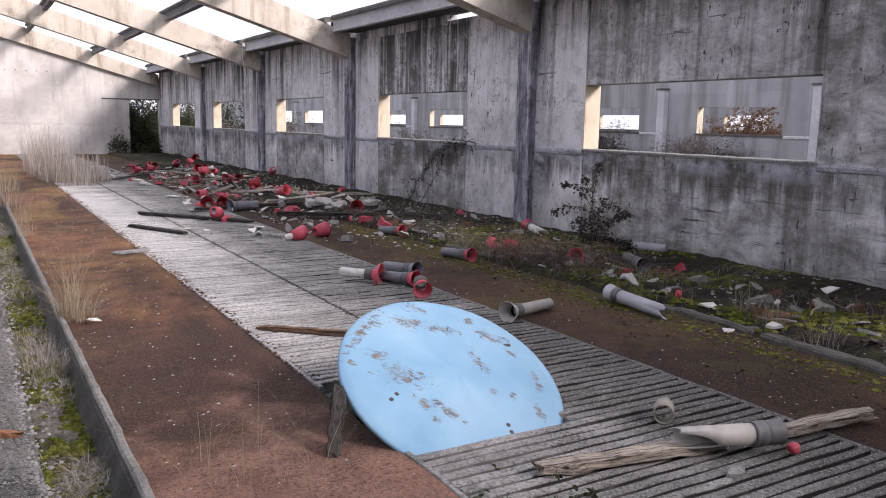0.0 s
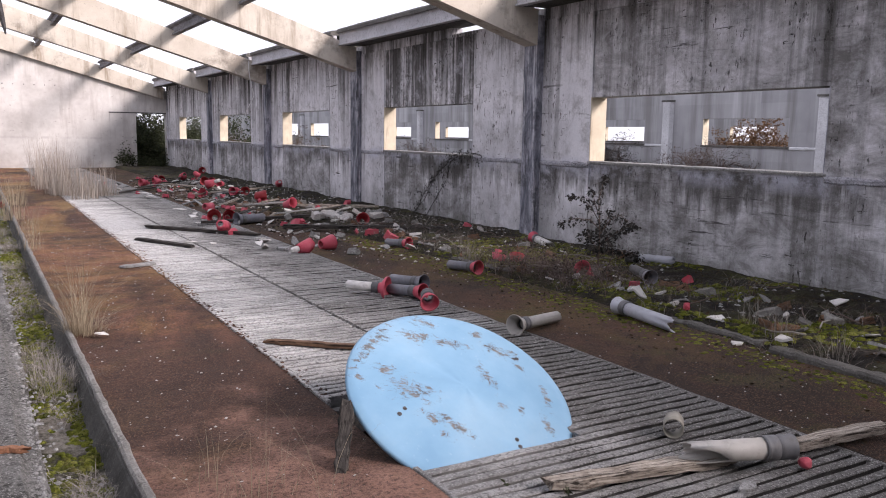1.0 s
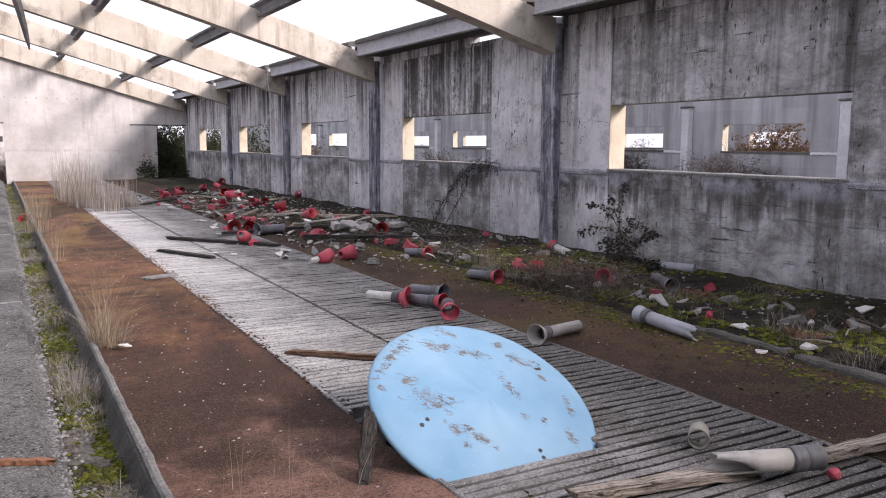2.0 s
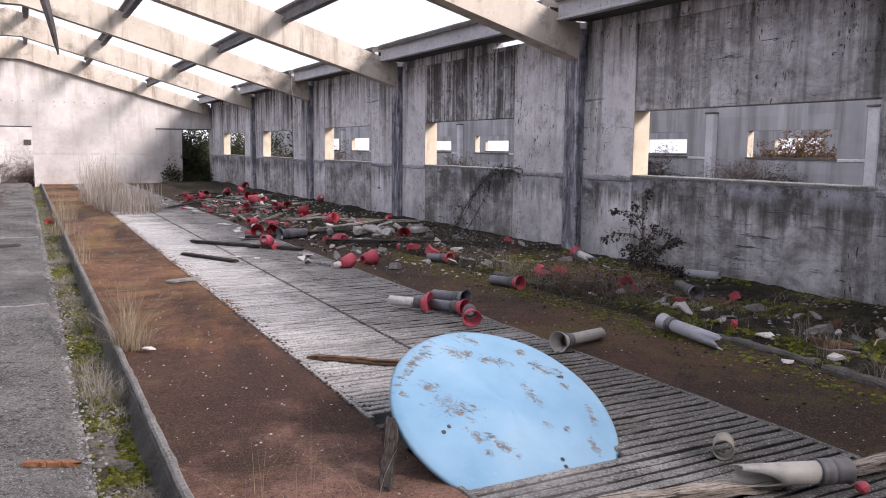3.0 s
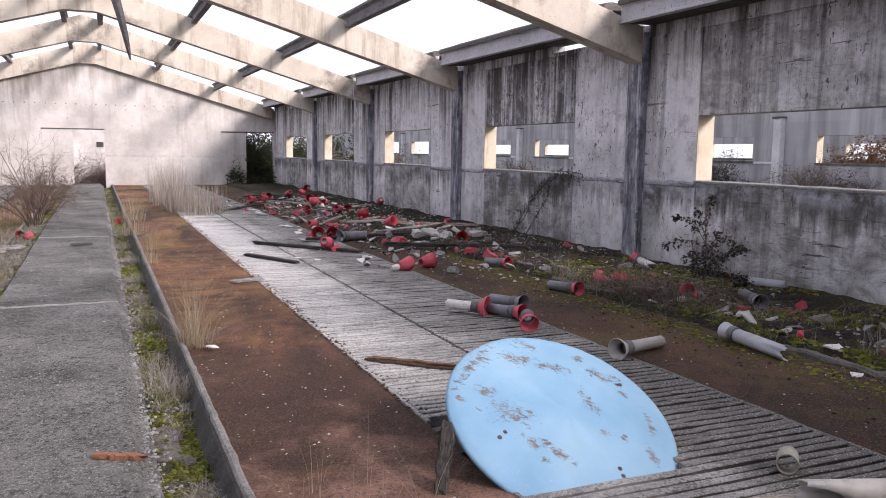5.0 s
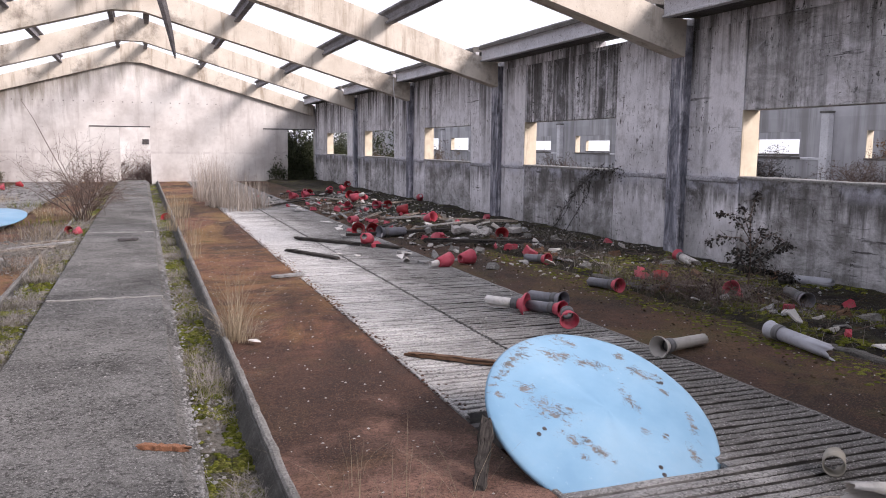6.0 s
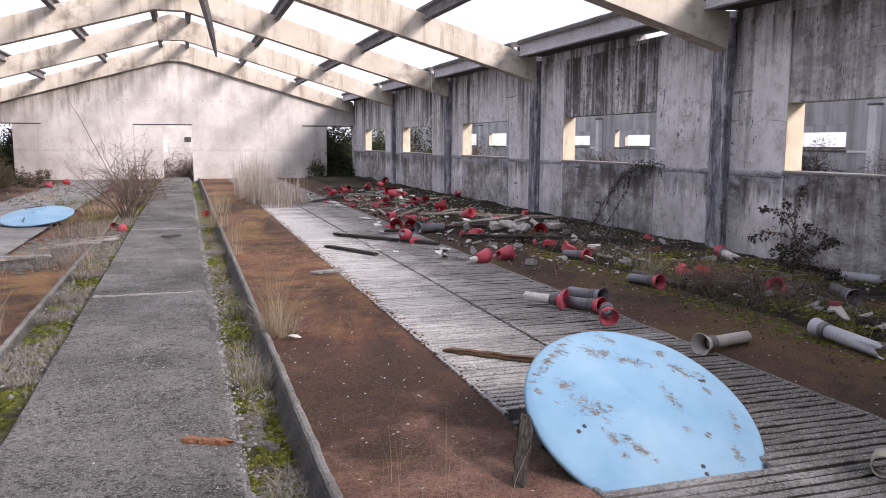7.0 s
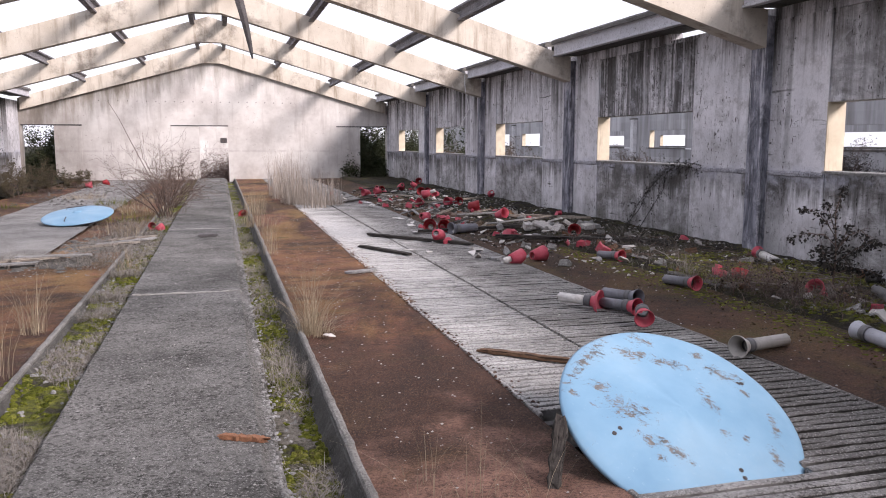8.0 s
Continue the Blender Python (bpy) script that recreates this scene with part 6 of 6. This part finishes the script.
def leaning_shrub(x, y, z, label, seed):
    """One upright stem with long side limbs; curled leaves hang in clusters at the tips."""
    rnd = random.Random(seed)
    ob = thing("withered_shrub", label, "shrub", at=pose(x, y, z))
    along = Vector((0.86, -0.51, 0))
    away = Vector((0.51, 0.86, 0))
    limbs = (((0, -0.05), (0.01, 0.25), (0.0, 0.5), (-0.02, 0.75), (0.02, 0.93), (0.05, 1.02)), ((0.0, 0.5), (-0.10, 0.66), (-0.20, 0.76), (-0.33, 0.80)),
             ((0.0, 0.42), (-0.12, 0.53), (-0.28, 0.545), (-0.45, 0.50)), ((0.0, 0.35), (0.12, 0.53), (0.22, 0.59), (0.32, 0.50)),
             ((0.0, 0.22), (0.15, 0.36), (0.27, 0.45), (0.36, 0.47)), ((0.0, 0.1), (0.15, 0.18), (0.30, 0.18), (0.44, 0.13)),
             ((0.0, 0.15), (-0.08, 0.28), (-0.16, 0.40)), ((0.0, 0.3), (0.06, 0.46), (0.12, 0.62)), ((0.0, 0.55), (-0.05, 0.68), (-0.09, 0.86)))
    bm, spots = bmesh.new(), []
    for n, limb in enumerate(limbs):
        depth = 0.0 if n == 0 else rnd.uniform(-0.18, 0.10)
        pts = [along * u + away * depth * i / len(limb) + Vector((0, 0, h)) for i, (u, h) in enumerate(limb)]
        add_tube(bm, pts, 0.011 if n == 0 else 0.006, 0.003, 6)
        spots += [(pts[-1], 26)]
        for a, b in zip(pts[1:], pts[2:]):
            for k in range(4):
                q = a.lerp(b, k / 4)
                spots.append((q, 5 if q.z > 0.5 else 12))
                twigs(bm, q, (rnd.gauss(0, 1), rnd.gauss(0, 1), rnd.gauss(0.2, 0.8)), 0.10, 0.0028, 0, rnd, [])
    spots += [(along * rnd.gauss(0.04, 0.10) + away * rnd.gauss(0, 0.08) + Vector((0, 0, rnd.uniform(0.12, 0.45))), 8) for _ in range(26)]
    part("branchwork", bm, M_TWIG, ob)
    bm = bmesh.new()
    for q, n in spots:
        for _ in range(n):
            add_leaf(bm, q + Vector((rnd.gauss(0, 0.026), rnd.gauss(0, 0.026), rnd.gauss(-0.012, 0.024))), (rnd.gauss(0, 1), rnd.gauss(0, 1), rnd.gauss(-0.7, 0.6)), rnd.uniform(0.022, 0.058), rnd)
    part("foliage", bm, M_DARKLEAF, ob)
    return ob


leaning_shrub(5.62, 5.85, verge_z(5.62, 5.85), "withered shrub with curled black leaves at the wall", 12)
bush("withered_shrub", 5.0, 5.3, verge_z(5.0, 5.3), 14, 0.42, "low tangle of dead twigs over rubble", 13, M_TWIG, M_DARKLEAF, 120, 0.03, 1.1, 3, 0.005)
bush("withered_shrub", 4.65, 5.9, verge_z(4.65, 5.9), 12, 0.36, "low tangle of dead twigs over rubble", 14, M_TWIG, M_DARKLEAF, 80, 0.03, 1.2, 3, 0.005)
bush("withered_shrub", 5.6, 10.2, verge_z(5.6, 10.2), 8, 0.4, "low tangle of dead twigs at the wall foot", 15, M_DRYWEED, None, 0, 0.03, 1.0, 2, 0.004)
# weeds outdoors
for i, (x, y, hgt, mat, n) in enumerate(((5.7, 35.2, 2.1, M_IVY, 5500), (6.4, 36.0, 2.6, M_IVY, 5500), (7.6, 37.0, 3.0, M_IVY, 2600), (4.6, 38.5, 2.4, M_IVY, 2000), (-7.4, 35.3, 2.1, M_IVY, 5500), (-8.8, 37.5, 2.6, M_IVY, 2200),
                                         (-0.6, 36.4, 1.3, M_PINKTWIG, 260), (-1.6, 37.5, 1.3, M_PINKTWIG, 220), (-0.1, 38.0, 1.2, M_PINKTWIG, 220), (8.3, 29.5, 1.9, M_BRAMBLE, 1600), (8.6, 24.5, 1.9, M_BRAMBLE, 1600), (9.4, 33.0, 2.4, M_IVY, 1800),
                                         (19.2, 21.0, 1.75, M_DARKLEAF, 4200), (19.3, 22.6, 1.75, M_DARKLEAF, 4200), (19.2, 16.6, 1.6, M_TWIG, 1500), (19.3, 15.7, 1.2, M_DARKLEAF, 1300), (26.4, 20.0, 2.3, M_RUSSET, 3000), (26.8, 21.6, 2.2, M_RUSSET, 3000), (25.6, 18.7, 1.5, M_BRAMBLE, 1500), (18.6, 34.0, 1.4, M_BRAMBLE, 1200))):
    yard = x > 10
    if mat is M_PINKTWIG:
        bush("outdoor_bush", x, y, -0.45, 46, hgt + 0.45, "bare reddish bramble thicket outside the doorway", 80 + i, M_PINKTWIG, spread=0.9, depth=3, r=0.014, group="bushes outside")
        continue
    bush("outdoor_bush", x, y, -0.45, 24 if yard else 9, hgt + 0.45, "dense dark evergreen bush outside the wall" if mat is M_IVY else "tangled brown bramble bush outside the wall", 80 + i, M_TWIG, mat, n * 3, 0.095 if mat is M_RUSSET else 0.048 if yard or mat is not M_IVY else 0.10, 0.75, 3, 0.022 if yard else 0.016, "bushes outside")
for i, (x, y, h2) in enumerate(((-6.0, 23.5, 0.9), (-6.9, 25.0, 1.2), (-5.6, 26.0, 0.8), (-7.3, 22.0, 1.3), (-6.5, 27.5, 1.1), (-5.2, 28.5, 0.7))):
    bush("bramble_bush", x, y, 0, 9, h2, "low dark bramble thicket on the floor edge", 120 + i, M_TWIG, M_DRYBRAMBLE, 5200, 0.032, 1.0, 3, 0.008, "brambles indoors")
# dead creeper on the wall
rnd = random.Random(31)
vine = thing("wall_creeper", "dead black creeper climbing the concrete wall", "creeper", at=pose(6.46, 0, 0))
bm, tips = bmesh.new(), []
for off in (0.0, 0.04, -0.42):
    pts = [Vector((-0.02 + rnd.uniform(-0.02, 0.01), 11.85 + off, 0.05)), Vector((-0.03, 11.45 + off, 0.42)), Vector((-0.03, 11.1 + off, 0.75)), Vector((-0.03, 10.75, 1.02)), Vector((-0.04, 10.35, 1.21)), Vector((-0.03, 9.75, 1.20))]
    pts = [p + Vector((0, rnd.gauss(0, 0.05), rnd.gauss(0, 0.04))) for p in pts]
    add_tube(bm, pts, 0.006, 0.003, 5)
    for a, b in zip(pts, pts[1:]):
        for k in range(13):
            q = a.lerp(b, k / 13)
            tips.append((q, b - a))
            if k % 3 == 0:
                twigs(bm, q, (-0.1, rnd.gauss(0, 1), rnd.gauss(-0.4, 1)), 0.16, 0.003, 0, rnd, tips)
part("stems", bm, M_DARKLEAF, vine)
bm = bmesh.new()
for _ in range(520):
    p, d = rnd.choice(tips)
    add_leaf(bm, p + Vector((rnd.uniform(-0.05, 0.0), rnd.gauss(0, 0.035), rnd.gauss(0, 0.035))), (rnd.gauss(-0.3, 0.5), rnd.gauss(0, 1), rnd.gauss(-0.3, 1)), rnd.uniform(0.02, 0.05), rnd)
part("leaves", bm, M_DARKLEAF, vine)

# ---- hanging bits ----
bm = bmesh.new()
prev = None
for i in range(-3, 13):
    s = i / 12
    c = Vector((-0.42 + 0.36 * s + 0.10 * math.sin(s * 2.0), 14.3, 4.95 - 1.9 * s))
    w = 0.10 * min(1.0, 1 - s) ** 0.6 + 0.012
    row = [bm.verts.new(c + Vector((-w, 0.0, 0))), bm.verts.new(c + Vector((0, -0.03, 0))), bm.verts.new(c + Vector((w, 0.0, 0))), bm.verts.new(c + Vector((0, -0.012, 0)))]
    if prev:
        for k in range(4):
            bm.faces.new((prev[k], row[k], row[(k + 1) % 4], prev[(k + 1) % 4]))
    else:
        bm.faces.new(row)
    prev = row
bm.faces.new(prev)
bmesh.ops.recalc_face_normals(bm, faces=bm.faces)
tagged(part("hanging_strip", bm, M_STEEL), "bent dark metal strip hanging from the ridge", "metal strip")
cable = part("hanging_cable", tube([(5.92, 20.3, 3.45), (5.91, 20.25, 3.1), (5.94, 20.25, 2.86), (6.0, 20.25, 2.62), (6.03, 20.25, 2.47), (5.95, 20.25, 2.3), (5.84, 20.25, 2.1), (5.78, 20.25, 1.95)], 0.012, 0.010), M_CABLE)
tagged(cable, "loose white cable hanging from a rafter", "cable")

# ---- weeds and litter on the far floor of the other side ----
for i, (x, y, n, h2) in enumerate(((-2.4, 15.6, 140, 0.3), (-2.2, 17.4, 160, 0.35), (-2.6, 18.6, 160, 0.3), (-3.1, 20.2, 160, 0.3), (-2.3, 20.8, 140, 0.35), (-4.2, 22.5, 160, 0.35), (-5.6, 19.6, 140, 0.3), (-5.9, 16.5, 140, 0.3))):
    tuft(x, y, 0, n, h2 * 0.7, 0.55, 1.1, 0.005, M_MOSSY if i % 3 == 0 else M_STRAW, "low yellowish weeds on the abandoned floor", 150 + i, "weeds", "weed_tuft", "weeds on the floor")
bush("green_weed", 1.36, 1.30, 0.0, 8, 0.12, "small green weed between two slats", 171, M_TWIG, M_IVY, 90, 0.03, 1.2, 1, 0.002)
rnd = random.Random(91)
for i in range(36):
    x, y = rnd.uniform(4.45, 6.2), 1.0 + 13 * rnd.random() ** 1.2
    z = verge_z(x, y) + 0.03
    a, ln = rnd.uniform(0, 3.14), rnd.uniform(0.2, 0.7)
    stick = part("stick", tube([(-ln / 2, 0, 0), (-ln / 6, rnd.uniform(-0.03, 0.03), 0.02), (ln / 5, rnd.uniform(-0.03, 0.03), 0.01), (ln / 2, 0, 0.02)], 0.007, 0.004), M_TWIG if i % 2 else M_DRYWEED)
    stick.matrix_world = pose(x, y, z, 0, rnd.uniform(-6, 6), math.degrees(a))
    tagged(stick, "thin dead stick lying on the rubble", "stick", "dead sticks")
scatter("floor_litter", 300, lambda r: (lambda x, y: (x, y, red(x, y)))(r.uniform(-3.6, -1.96), r.uniform(8.6, 13.5)), 0.015, M_CEMENT, "grey crumbs of rubble on the red floor", 7)
cushions(900, lambda r: (lambda y: (r.uniform(-5.0, -2.2), y, 0.01))(r.gauss(9.9, 0.22)), 0.055, M_DARKC, "low bank of grey rubble across the floor", 72, "rubble_bank", "rubble", (0.12, 0.4))
cushions(500, lambda r: (r.gauss(-2.2, 0.28), r.gauss(11.7, 0.5), 0.01), 0.05, M_DARKC, "grey rubble beside the gutter", 73, "rubble_bank", "rubble", (0.12, 0.4))
dead_stems(900, lambda r: (r.uniform(-4.6, -2.1), r.gauss(10.0, 0.3), 0.02), 0.2, M_DRYWEED, "withered stems over the rubble bank", 74)
dead_stems(1500, lambda r: (r.gauss(-2.1, 0.25), r.uniform(9.2, 15.0), 0.0), 0.22, M_DRYWEED, "withered stems beside the gutter", 75)
scatter("floor_litter", 500, lambda r: (r.uniform(-5.6, -2.0), r.uniform(20, 32), 0.01), 0.05, M_DARKC, "dark rubble crumbs on the far floor", 8)
litter("leaf_litter", 2600, lambda r: (lambda x, y: (x, y, verge_z(x, y)))(r.uniform(4.35, 6.4), 0.9 + 15 * r.random() ** 1.2), 0.034, M_BRAMBLE, "brown dead leaves on the soil strip", 61)
litter("leaf_litter", 900, lambda r: (lambda x, y: (x, y, red(x, y)))(3.2 + 1.1 * r.random() ** 0.5, 1 + 14 * r.random()), 0.028, M_BRAMBLE, "brown dead leaves on the floor", 62)
litter("leaf_litter", 1500, lambda r: (lambda x, y: (x, y, verge_z(x, y) if x > 4.3 else 0.0))(r.uniform(3.2, 6.2), 9 + 14 * r.random()), 0.05, M_DARKLEAF, "dark rotten leaves among the rubble", 63)
scatter("leaf_litter", 700, lambda r: (lambda x, y: (x, y, red(x, y)))(r.uniform(3.15, 4.3), r.uniform(1, 16)), 0.011, M_DARKWOOD, "dark rotten leaf litter on the floor", 9)
verts, faces = [], []
for i in range(22):
    x, z = -5.2 + 0.36 * i, 3.18
    b = len(verts)
    for k in range(6):
        verts.append((x + 0.022 * math.cos(k * 1.047), FAR - 0.004, z + 0.022 * math.sin(k * 1.047)))
        verts.append((x + 0.016 * math.cos(k * 1.047), FAR - 0.022, z + 0.016 * math.sin(k * 1.047)))
    faces += [(b + 2 * k, b + (2 * k + 2) % 12, b + (2 * k + 3) % 12, b + 2 * k + 1) for k in range(6)] + [tuple(b + 2 * k + 1 for k in range(6))]
me = bpy.data.meshes.new("anchor_row")
me.from_pydata(verts, [], faces)
me.materials.append(M_STEEL)
tagged(new("anchor_row", me), "row of small rusty anchors in the gable", "anchors", kind="stuff")
